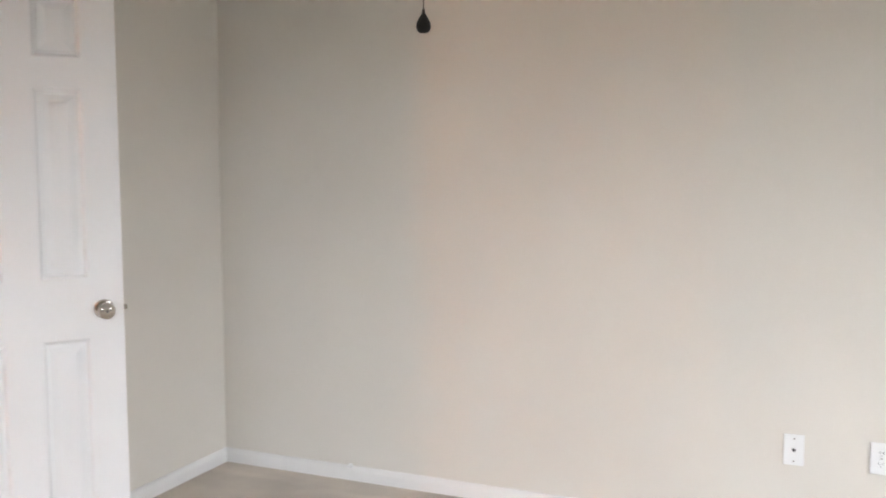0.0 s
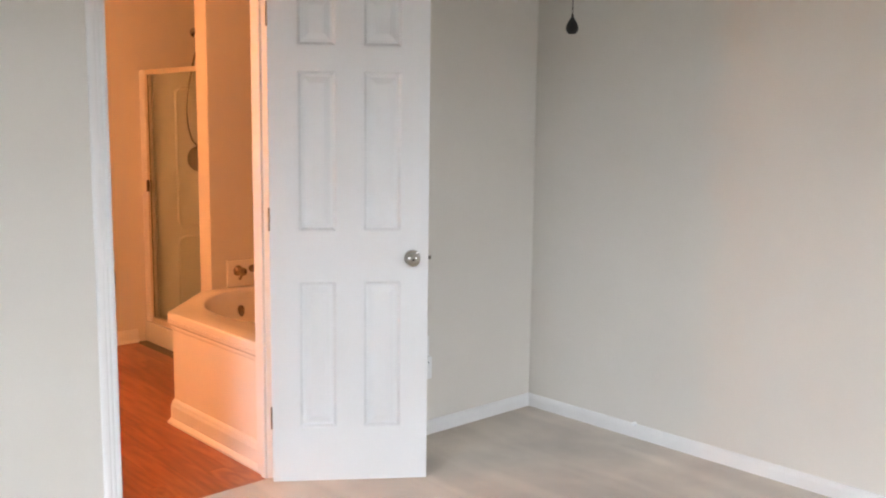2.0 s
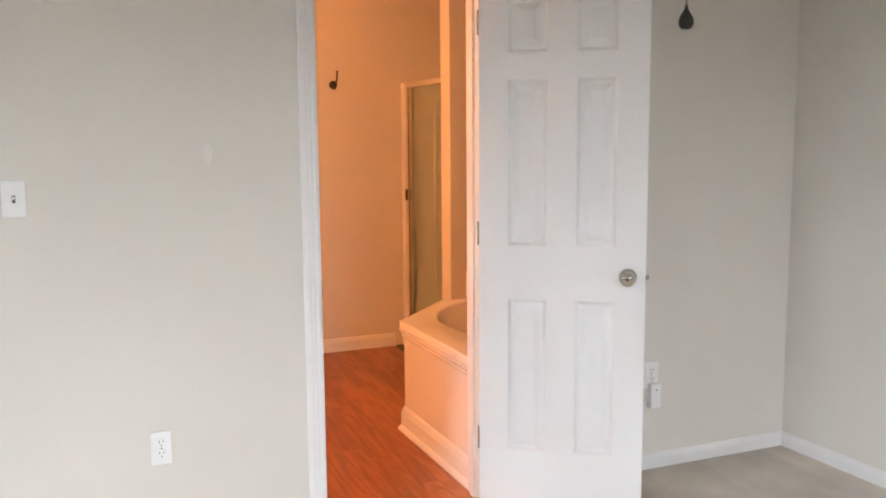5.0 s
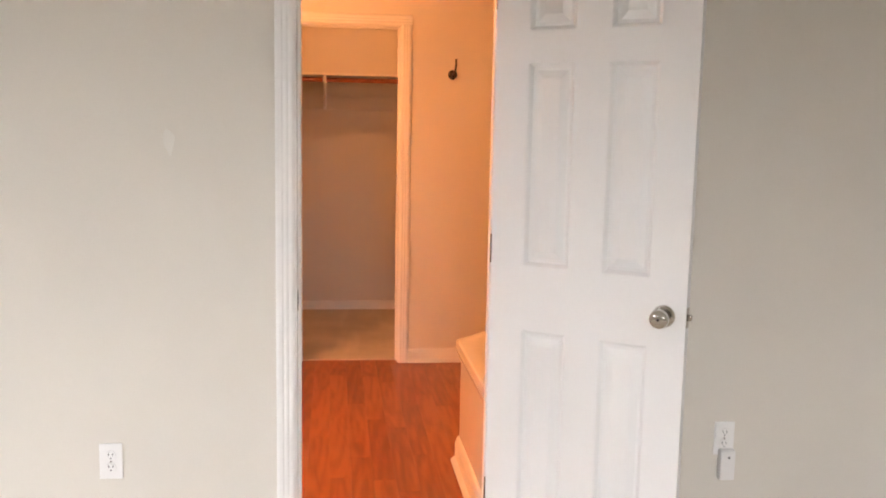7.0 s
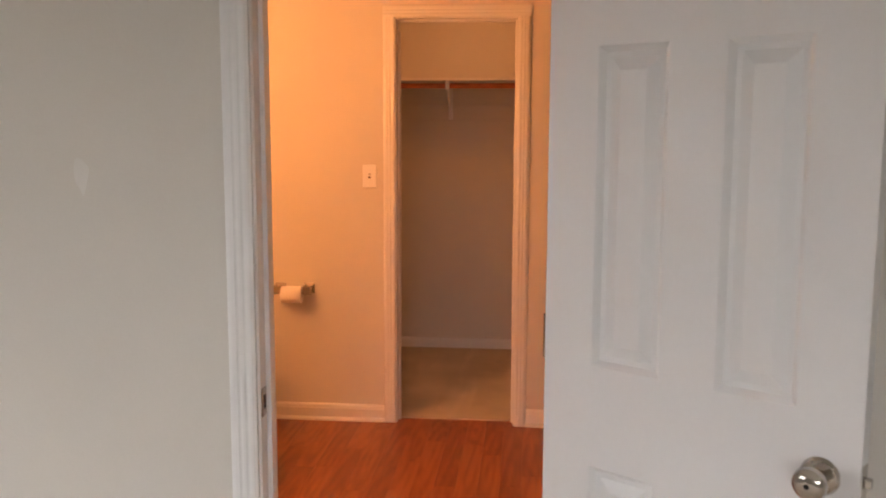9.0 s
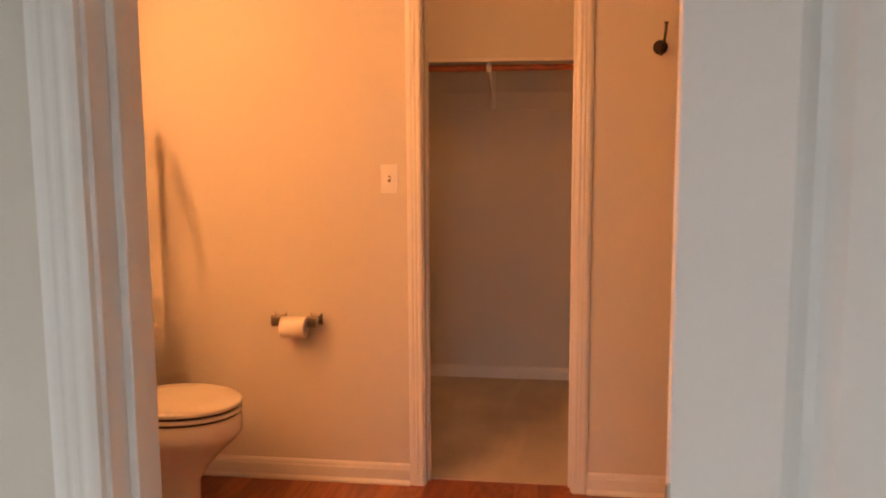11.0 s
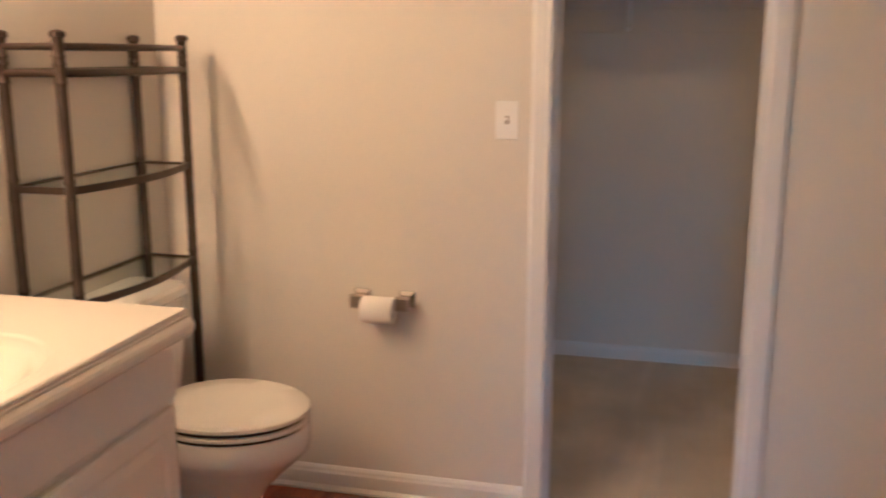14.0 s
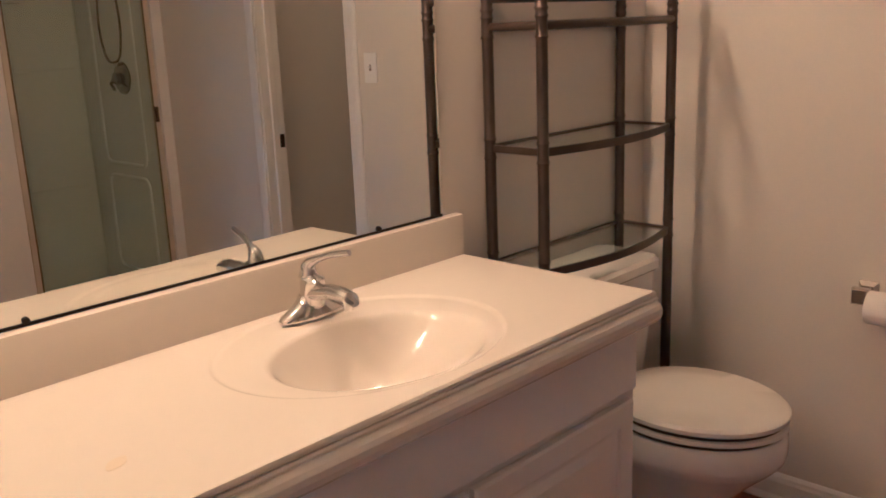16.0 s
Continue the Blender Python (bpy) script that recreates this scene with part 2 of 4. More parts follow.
def extrude_profile(profile, a, b, out, bm=None):
    """A moulding: profile of (proud, height) swept from a to b on a face whose outward way is out. Height runs along z."""
    a, b, out = Vector(a), Vector(b), Vector(out)
    loops = [[p + out * d + Vector((0, 0, h)) for d, h in profile] for p in (a, b)]
    return rings(loops, bm)


def upright_profile(profile, a, z0, z1, out, side, bm=None):
    """A vertical moulding: (across, proud) pairs, across along side."""
    a, out, side = Vector(a), Vector(out), Vector(side)
    loops = [[a + side * s + out * d + Vector((0, 0, z)) for s, d in profile] for z in (z0, z1)]
    return rings(loops, bm)


CEILING, HEAD = 2.44, 2.03
WX, WB, NY, EX, SY = -2.35, -2.465, 3.05, 2.6, -2.1     # bedroom west face, its bath face, north, east, south
CX, CB, BS, KX = -4.98, -5.095, -0.49, -6.6             # closet wall face and back, bath south wall, closet back wall
DY0, DY1 = 0.886, 1.51                                   # bath doorway
KY0, KY1 = 0.80, 1.39                                   # closet doorway

# ---------------------------------------------------------------- structure
def structure(name, bm, mat, label, category="wall", bevel=0.0):
    return single(name, bm, mat, label, category, bevel=bevel, kind="structure")


structure("wall_west", boxes(((WB, SY - 0.1, 0), (WX, DY0 - 0.015, CEILING)), ((WB, DY1 + 0.015, 0), (WX, NY, CEILING)),
                             ((WB, DY0 - 0.015, HEAD + 0.015), (WX, DY1 + 0.015, CEILING))), WALL, "cream painted plaster wall round the bathroom doorway")
structure("wall_bath_north", box((CB, NY, 0), (WX - 0.05, NY + 0.12, CEILING)), WALL, "cream painted wall behind the tub and shower")
SKEW = 0.0225                                           # the bedroom's north wall is a little out of square


def skewed(bm):
    for v in bm.verts:
        v.co.y += SKEW * (v.co.x - WX)
    return bm


structure("wall_north", skewed(box((WX - 0.05, NY, 0), (EX + 0.12, NY + 0.12, CEILING))), WALL, "cream painted plaster wall of the empty bedroom")
WY0, WY1, WZ0, WZ1 = 0.4, 2.2, 0.70, 1.96
structure("wall_east", boxes(((EX, SY - 0.1, 0), (EX + 0.12, WY0, CEILING)), ((EX, WY1, 0), (EX + 0.12, NY + 0.2, CEILING)),
                             ((EX, WY0, 0), (EX + 0.12, WY1, WZ0)), ((EX, WY0, WZ1), (EX + 0.12, WY1, CEILING))), WALL, "cream painted plaster wall with a window")
SX0, SX1 = -1.4, 0.4
structure("wall_south", boxes(((WX, SY - 0.12, 0), (SX0, SY, CEILING)), ((SX1, SY - 0.12, 0), (EX, SY, CEILING)),
                              ((SX0, SY - 0.12, 0), (SX1, SY, WZ0)), ((SX0, SY - 0.12, WZ1), (SX1, SY, CEILING))), WALL, "cream painted plaster wall with a window")
structure("wall_closet_front", boxes(((CB, BS, 0), (CX, KY0 - 0.015, CEILING)), ((CB, KY1 + 0.015, 0), (CX, NY, CEILING)),
                                     ((CB, KY0 - 0.015, HEAD + 0.015), (CX, KY1 + 0.015, CEILING))), WALL, "cream painted bathroom wall round the closet doorway")
structure("wall_bath_south", box((CB, BS - 0.1, 0), (WB, BS, CEILING)), WALL, "cream painted wall behind the vanity and toilet")
structure("wall_closet_back", box((KX - 0.1, 0.2, 0), (KX, 1.84, CEILING)), WALL, "cream painted closet back wall")
structure("wall_closet_south", box((KX, 0.2, 0), (CB, 0.3, CEILING)), WALL, "cream painted closet side wall")
structure("wall_closet_north", box((KX, 1.74, 0), (CB, 1.84, CEILING)), WALL, "cream painted closet side wall")
PX0, PX1, PY = -3.825, -3.70, 1.97
structure("wall_shower_partition", box((PX0, PY, 0), (PX1, NY, CEILING)), WALL, "cream painted partition between shower and tub", bevel=0.004)
structure("ceiling", box((KX - 0.1, SY - 0.12, CEILING), (EX + 0.12, NY + 0.3, CEILING + 0.1)), CEIL, "white painted ceiling", "ceiling")
structure("floor_bedroom", box((-2.362, SY - 0.12, -0.1), (EX + 0.12, NY + 0.25, 0.011)), CARPET, "beige cut-pile carpet with vacuum strokes", "carpet")
structure("floor_closet", box((KX - 0.1, 0.2, -0.1), (-5.045, 1.84, 0.006)), CARPET, "beige carpet on the closet floor", "carpet")
bath_floor = structure("floor_bath", box((-5.045, BS - 0.1, -0.1), (-2.362, NY, -0.006)), GAP, "reddish cherry plank floor of the bathroom", "floor")

# baseboards
BED_BASE = [(0, 0), (0.013, 0), (0.013, 0.055), (0.010, 0.066), (0.005, 0.074), (0, 0.076)]
BATH_BASE = [(0, 0), (0.022, 0), (0.022, 0.008), (0.013, 0.020), (0.013, 0.062), (0.010, 0.070), (0.009, 0.078), (0.004, 0.086), (0, 0.088)]


def baseboard(a, b, out, prof, label):
    single("baseboard", extrude_profile(prof, a, b, out), TRIM, label, "baseboard", kind="structure")


LB, LW = "white painted baseboard along the bedroom wall", "white moulded baseboard with shoe moulding"
CAS = 0.065
baseboard((WX, SY, 0), (WX, DY0 - CAS, 0), (1, 0, 0), BED_BASE, LB)
baseboard((WX, DY1 + CAS, 0), (WX, NY, 0), (1, 0, 0), BED_BASE, LB)
baseboard((WX, NY, 0), (EX, NY + SKEW * (EX - WX), 0), (0, -1, 0), BED_BASE, LB)
baseboard((EX, SY, 0), (EX, NY, 0), (-1, 0, 0), BED_BASE, LB)
baseboard((WX, SY, 0), (EX, SY, 0), (0, 1, 0), BED_BASE, LB)
baseboard((CX, BS, 0), (CX, KY0 - CAS, 0), (1, 0, 0), BATH_BASE, LW)
baseboard((CX, KY1 + CAS, 0), (CX, 2.10, 0), (1, 0, 0), BATH_BASE, LW)
baseboard((CX, BS, 0), (-4.10, BS, 0), (0, 1, 0), BATH_BASE, LW)
baseboard((KX, 0.3, 0), (KX, 1.74, 0), (1, 0, 0), BED_BASE, "white baseboard at the back of the closet")
baseboard((KX, 0.3, 0), (CB, 0.3, 0), (0, 1, 0), BED_BASE, "white baseboard at the closet side")
baseboard((KX, 1.74, 0), (CB, 1.74, 0), (0, -1, 0), BED_BASE, "white baseboard at the closet side")

# door casings: fluted, in three pieces each
FLUTE = [(0, 0), (0, 0.014), (0.008, 0.0165), (0.013, 0.0165), (0.018, 0.0150), (0.021, 0.0150), (0.025, 0.0162), (0.030, 0.0162), (0.034, 0.0145),
         (0.037, 0.0145), (0.041, 0.0155), (0.050, 0.014), (0.056, 0.011), (0.060, 0.008), (0.060, 0)]


def casing(name, x, out, y0, y1, label):
    t = thing(name, (x, (y0 + y1) / 2, 0), label, "door casing", kind="structure")
    part("casing_leg", upright_profile(FLUTE, (x, y0 - 0.006, 0), 0, HEAD + 0.006, (out, 0, 0), (0, -1, 0)), TRIM, t)
    part("casing_leg", upright_profile(FLUTE, (x, y1 + 0.006, 0), 0, HEAD + 0.006, (out, 0, 0), (0, 1, 0)), TRIM, t)
    bm = rings([[Vector((x + out * d, y, HEAD + 0.006 + s)) for s, d in FLUTE] for y in (y0 - 0.066, y1 + 0.066)])
    part("casing_head", bm, TRIM, t)


def jamb(name, x0, x1, y0, y1, stop, label):
    t = thing(name, ((x0 + x1) / 2, (y0 + y1) / 2, 0), label, "door jamb", kind="structure")
    part("jamb_side", box((x0, y0 - 0.015, 0), (x1, y0, HEAD)), TRIM, t, bevel=0.0015)
    part("jamb_side", box((x0, y1, 0), (x1, y1 + 0.015, HEAD)), TRIM, t, bevel=0.0015)
    part("jamb_head", box((x0, y0 - 0.015, HEAD), (x1, y1 + 0.015, HEAD + 0.015)), TRIM, t)
    part("door_stop", box((stop - 0.016, y0, 0), (stop + 0.016, y0 + 0.011, HEAD)), TRIM, t, bevel=0.002)
    part("door_stop", box((stop - 0.016, y1 - 0.011, 0), (stop + 0.016, y1, HEAD)), TRIM, t, bevel=0.002)
    part("door_stop", box((stop - 0.016, y0 + 0.011, HEAD - 0.011), (stop + 0.016, y1 - 0.011, HEAD)), TRIM, t)
    return t


casing("casing_bedroom_side", WX, 1, DY0, DY1, "white fluted casing round the bathroom doorway")
casing("casing_bath_side", WB, -1, DY0, DY1, "white fluted casing on the bathroom side")
casing("casing_closet", CX, 1, KY0, KY1, "white fluted casing round the closet doorway")
j = jamb("door_jamb_bath", WB - 0.002, WX + 0.002, DY0, DY1, -2.405, "white painted jamb with a strike plate")
bm = box((-2.384, DY0 - 0.001, 0.872), (-2.352, DY0 + 0.0025, 0.935))
part("strike_plate", bm, NICKEL, j, "satin nickel strike plate", bevel=0.001)
part("strike_hole", box((-2.376, DY0 + 0.0022, 0.888), (-2.362, DY0 + 0.0032, 0.918)), SLOT, j)
j = jamb("door_jamb_closet", CB - 0.002, CX + 0.002, KY0, KY1, -5.04, "white painted closet jamb")
part("strike_plate", box((-5.09, KY1 - 0.0025, 0.90), (-5.06, KY1 + 0.001, 0.96)), BLACKM, j, "dark strike plate", bevel=0.001)


# windows that let the daylight in
def window(name, along, fixed, a0, a1, label):
    """along: 'y' for the east wall, 'x' for the south wall."""
    def bx(a, b, c, d, e, f):
        return box((c, a, e), (d, b, f)) if along == "y" else box((a, c, e), (b, d, f))
    c0, c1 = (fixed + 0.03, fixed + 0.09) if along == "y" else (fixed - 0.09, fixed - 0.03)
    base = (fixed, (a0 + a1) / 2, WZ0) if along == "y" else ((a0 + a1) / 2, fixed, WZ0)
    t = thing(name, base, label, "window", kind="structure")
    for a, b, e, f in ((a0, a0 + 0.05, WZ0, WZ1), (a1 - 0.05, a1, WZ0, WZ1), (a0 + 0.05, a1 - 0.05, WZ0, WZ0 + 0.05), (a0 + 0.05, a1 - 0.05, WZ1 - 0.05, WZ1),
                       (a0 + 0.05, a1 - 0.05, 1.38, 1.42)):
        part("window_frame", bx(a, b, c0, c1, e, f), TRIM, t, bevel=0.003)
    for e, f in ((WZ0 + 0.05, 1.38), (1.42, WZ1 - 0.05)):
        p = part("pane", bx(a0 + 0.05, a1 - 0.05, (c0 + c1) / 2 - 0.003, (c0 + c1) / 2 + 0.003, e, f), WINDOWGLASS, t)
        p.visible_shadow = False
    s0, s1 = (fixed - 0.06, fixed + 0.03) if along == "y" else (fixed - 0.03, fixed + 0.06)
    part("window_sill", bx(a0 - 0.04, a1 + 0.04, s0, s1, WZ0 - 0.025, WZ0 - 0.001), TRIM, t, bevel=0.004)


window("window_1", "y", EX, WY0, WY1, "white double-hung window of the bedroom")
window("window_2", "x", SY, SX0, SX1, "white double-hung window of the bedroom")
structure("ground_outside", box((-60, -60, -0.6), (60, 60, -0.5)), material("lawn", (0.08, 0.11, 0.04), 0.95, vary=0.4, scale=0.8, grain=30), "grass outside the house", "ground")


# ---------------------------------------------------------------- doors
def panel_door(name, width, height, thick, rows, xs, label, mat):
    """A six-panel door in its own coordinates: hinge edge at 0, width along x, front face at y = 0, back at y = thick."""
    t = thing(name, (0, 0, 0), label, "door")
    bm = bmesh.new()
    def face_side(y, s):
        xe = [0, xs[0][0], xs[0][1], xs[1][0], xs[1][1], width]
        ze = [0] + [z for r in rows for z in r] + [height]
        for i in range(5):
            for k in range(len(ze) - 1):
                x0, x1, z0, z1 = xe[i], xe[i + 1], ze[k], ze[k + 1]
                if i in (1, 3) and k % 2 == 1:
                    lo = [((0, 0)), (0.005, 0.004), (0.012, 0.011), (0.022, 0.0115), (0.046, 0.003)]
                    loops = []
                    for ins, dep in lo:
                        loops.append([(x0 + ins, y + s * dep, z0 + ins), (x1 - ins, y + s * dep, z0 + ins), (x1 - ins, y + s * dep, z1 - ins), (x0 + ins, y + s * dep, z1 - ins)])
                    rings(loops, bm, cap=(False, True))
                else:
                    bm.faces.new([bm.verts.new(p) for p in ((x0, y, z0), (x1, y, z0), (x1, y, z1), (x0, y, z1))])
    face_side(0, 1)
    face_side(thick, -1)
    for quad in (((0, 0, 0), (0, thick, 0), (0, thick, height), (0, 0, height)), ((width, 0, 0), (width, thick, 0), (width, thick, height), (width, 0, height)),
                 ((0, 0, 0), (width, 0, 0), (width, thick, 0), (0, thick, 0)), ((0, 0, height), (width, 0, height), (width, thick, height), (0, thick, height))):
        bm.faces.new([bm.verts.new(p) for p in quad])
    bmesh.ops.remove_doubles(bm, verts=bm.verts, dist=0.0004)
    part("door_leaf", bm, mat, t)
    return t


ROWS = [(0.222, 0.817), (1.02, 1.637), (1.733, 1.93)]
door = panel_door("door_bath", 0.62, 2.01, 0.035, ROWS, ((0.110, 0.256), (0.364, 0.510)), "white six-panel door standing wide open on the carpet", DOORP)


def knob(parent, x, z, thick):
    for y, s in ((0, -1), (thick, 1)):
        rose = part("door_knob", lathe([(0.033, 0), (0.033, 0.003), (0.029, 0.008), (0.013, 0.011), (0.011, 0.026), (0.016, 0.032), (0.0255, 0.038),
                                        (0.0285, 0.047), (0.0265, 0.056), (0.019, 0.062), (0.008, 0.064), (0.001, 0.064)], (x, y, z), (0, s, 0), 32), NICKEL, parent, "satin nickel round knob", smooth=True)
        part("key_slot", lathe([(0.005, 0), (0.004, 0.0015)], (x, y + s * 0.0635, z), (0, s, 0), 12), BLACKM, rose)


knob(door, 0.556, 0.912, 0.035)
part("latch_plate", box((0.6195, 0.005, 0.882), (0.6215, 0.030, 0.942)), NICKEL, door, "nickel latch plate", bevel=0.0008)
part("latch_bolt", box((0.621, 0.010, 0.904), (0.633, 0.024, 0.921)), NICKEL, door, bevel=0.003)
for z in (0.22, 1.02, 1.80):
    part("hinge", rod((-0.003, 0.004, z), (-0.003, 0.004, z + 0.09), 0.0045), NICKEL, door, smooth=True)
HX, HY, DA = -2.316, 1.493, 54.2
door.matrix_world = pose(HX, HY, 0.012, 0, 0, DA)

closet_door = panel_door("door_closet", 0.585, 2.01, 0.035, ROWS, ((0.10, 0.24), (0.345, 0.485)), "white six-panel closet door folded back inside the closet", DOORP)
closet_door.matrix_world = pose(-5.107, 0.802, 0.012, 0, 0, 192)


# ---------------------------------------------------------------- bedroom things
def on_wall(ob, at, turn):
    """Small plates are built facing -y round their centre, then hung on a wall."""
    ob.matrix_world = pose(*at, 0, 0, turn)
    return ob


def plate(name, label, category, group=""):
    t = thing(name, (0, 0, 0), label, category, group)
    part("cover_plate", box((-0.035, -0.006, -0.0575), (0.035, 0, 0.0575)), PLASTIC, t, bevel=0.0025)
    return t


def screw(t, z, mat=NICKEL):
    part("screw", lathe([(0.003, 0), (0.0025, 0.0015)], (0, -0.006, z), (0, -1, 0), 10), mat, t)


def outlet(label):
    t = plate("wall_outlet", label, "outlet", "wall outlets")
    for z in (-0.0195, 0.0195):
        r = part("receptacle", lathe([(0.0165, 0), (0.016, 0.002), (0.015, 0.0025)], (0, -0.0055, z), (0, -1, 0), 20), PLASTIC, t)
        for x in (-0.0062, 0.0062):
            part("slot", box((x - 0.0011, -0.0085, z - 0.001), (x + 0.0011, -0.0078, z + 0.008)), SLOT, r)
        part("ground_hole", lathe([(0.0024, 0), (0.0024, 0.0006)], (0, -0.0079, z - 0.0085), (0, -1, 0), 10), SLOT, r)
    screw(t, 0)
    return t


def toggle_switch(label):
    t = plate("light_switch", label, "light switch", "light switches")
    part("toggle_slot", box((-0.005, -0.0068, -0.012), (0.005, -0.0055, 0.012)), SEAL, t)
    part("toggle", box((-0.0035, -0.017, -0.001), (0.0035, -0.006, 0.008)), PLASTIC, t, bevel=0.001)
    screw(t, 0.030, PLASTIC)
    screw(t, -0.030, PLASTIC)
    return t


on_wall(outlet("white duplex outlet on the bedroom wall"), (WX, 0.308, 0.396), 90)
on_wall(outlet("white duplex outlet on the long bedroom wall"), (0.416, NY + SKEW * (0.416 - WX), 0.379), 1.3)
on_wall(outlet("white outlet with a plug-in device below"), (WX, 2.315, 0.425), 90)
on_wall(toggle_switch("white toggle switch on the bedroom wall"), (WX, -0.095, 1.262), 90)

coax = plate("cable_plate", "white cable plate with a small round jack", "cable outlet")
part("jack", lathe([(0.0065, 0), (0.0065, 0.002), (0.0045, 0.002), (0.0045, 0.009), (0.002, 0.009)], (0, -0.006, 0), (0, -1, 0), 12), SLOT, coax)
screw(coax, 0.042)
screw(coax, -0.042)
on_wall(coax, (0.130, NY + SKEW * (0.130 - WX), 0.376), 1.3)

plug = thing("plug_in_device", (0, 0, 0), "white plug-in device hanging from the outlet", "air freshener")
part("body", box((-0.026, -0.036, -0.06), (0.026, -0.004, 0.045)), PLASTIC, plug, bevel=0.006, smooth=True)
part("button", lathe([(0.004, 0), (0.003, 0.002)], (0.002, -0.036, 0.02), (0, -1, 0), 12), SLOT, plug)
on_wall(plug, (WX - 0.004, 2.322, 0.345), 90)

chain = thing("pull_chain", (-0.330, 0.899, CEILING), "thin dark pull chain with a teardrop weight", "pull chain")
part("cord", rod((-0.330, 0.899, 1.643), (-0.330, 0.899, CEILING), 0.0010, 6), BRONZE, chain)
part("collar", lathe([(0.0015, 0.008), (0.0024, 0.005), (0.0024, 0)], (-0.330, 0.899, 1.638), n=12), BRONZE, chain)
part("teardrop_weight", lathe([(0.001, -0.021), (0.006, -0.0203), (0.0096, -0.0172), (0.0112, -0.0118), (0.0104, -0.005), (0.0072, 0.001),
                               (0.0040, 0.006), (0.0018, 0.010)], (-0.330, 0.899, 1.631), n=20), BLACKM, chain, "dark bronze teardrop weight", smooth=True)

single("filler_patch", rings([[Vector((WX + d, 0.505 + 0.017 * k * math.cos(a) + 0.004 * math.sin(2 * a), 1.39 + 0.042 * k * math.sin(a) + 0.006 * math.cos(3 * a))) for a in [2 * math.pi * i / 28 for i in range(28)]]
                              for k, d in ((1.0, -0.0005), (0.8, 0.0006), (0.3, 0.0008))]), material("spackle", (0.72, 0.695, 0.645), 0.9, grain=200), "faint light smear of filler on the bedroom wall", "wall patch")

bump_y = NY + SKEW * (-1.684 - WX)
stop = thing("door_bumper", (-1.684, bump_y, 0.087), "small white bumper on the north baseboard", "door stop")
part("base", lathe([(0.011, 0), (0.011, 0.004), (0.007, 0.006)], (-1.684, bump_y - 0.010, 0.078), (0, -1, 0), 16), PLASTIC, stop, smooth=True)
part("rubber_tip", lathe([(0.006, 0.005), (0.0075, 0.010), (0.006, 0.020), (0.001, 0.022)], (-1.684, bump_y - 0.010, 0.078), (0, -1, 0), 16), PLASTIC, stop, smooth=True)

# ---------------------------------------------------------------- bathtub
TZ = 0.548
tub = thing("bathtub", (-3.0, 2.3, 0), "cream acrylic corner tub with a panelled apron", "bathtub")
APRON = [(WB, 1.545), (-3.292, 1.545), (PX1, 1.925)]


def oval(cx, cy, rx, ry, z, n=64, power=2.4, turn=0.0):
    out = []
    for i in range(n):
        a = 2 * math.pi * i / n
        c, s = math.cos(a), math.sin(a)
        x = rx * math.copysign(abs(c) ** (2 / power), c)
        y = ry * math.copysign(abs(s) ** (2 / power), s)
        out.append(Vector((cx + x * math.cos(turn) - y * math.sin(turn), cy + x * math.sin(turn) + y * math.cos(turn), z)))
    return out


def to_polygon(c, p, poly):
    """The point where the ray from c through p leaves a convex polygon."""
    d = Vector((p[0] - c[0], p[1] - c[1]))
    best = 1e9
    for a, b in zip(poly, poly[1:] + poly[:1]):
        e = Vector((b[0] - a[0], b[1] - a[1]))
        den = d.x * e.y - d.y * e.x
        if abs(den) < 1e-9:
            continue
        t = ((a[0] - c[0]) * e.y - (a[1] - c[1]) * e.x) / den
        u = ((a[0] - c[0]) * d.y - (a[1] - c[1]) * d.x) / den
        if t > 0 and -1e-6 <= u <= 1 + 1e-6:
            best = min(best, t)
    return Vector((c[0] + d.x * best, c[1] + d.y * best))


def deck_with_bowl(poly, c, outline, z, steps, lip=None, thick=0.03, bm=None):
    """A flat top cut to a polygon round an oval bowl. steps: (scale, depth) pairs of the bowl; corners of the polygon are kept."""
    bm = bm or bmesh.new()
    n = len(outline)
    edge = [to_polygon(c, p, poly) for p in outline]
    for corner in poly:
        k = min(range(n), key=lambda i: (edge[i] - Vector(corner)).length)
        edge[k] = Vector(corner)
    loops = [[Vector((p.x, p.y, z - thick)) for p in edge], [Vector((p.x, p.y, z - 0.006)) for p in edge]]
    ce = Vector((c[0], c[1]))
    loops.append([Vector((*(p + (ce - p).normalized() * 0.006), z)) for p in edge])
    for s, d in (lip or []):
        loops.append([Vector((c[0] + (p.x - c[0]) * s, c[1] + (p.y - c[1]) * s, z + d)) for p in outline])
    for s, d in steps:
        loops.append([Vector((c[0] + (p.x - c[0]) * s, c[1] + (p.y - c[1]) * s, z - d)) for p in outline])
    rings(loops, bm, cap=(False, True))
    return bm


poly = [(WB - 0.003, 1.525), (-3.300, 1.525), (PX1 + 0.003, 1.905), (PX1 + 0.003, NY - 0.003), (WB - 0.003, NY - 0.003)]
CT = (-3.07, 2.28)
outline = oval(CT[0], CT[1], 0.60, 0.60, 0, 72, 2.15)
part("deck_and_basin", deck_with_bowl(poly, CT, outline, TZ, [(1.0, 0.0), (0.985, 0.006), (0.965, 0.03), (0.92, 0.12), (0.86, 0.26), (0.78, 0.36), (0.64, 0.405), (0.3, 0.415), (0.05, 0.416)],
                                      thick=0.035), ACRYLIC, tub, smooth=True)


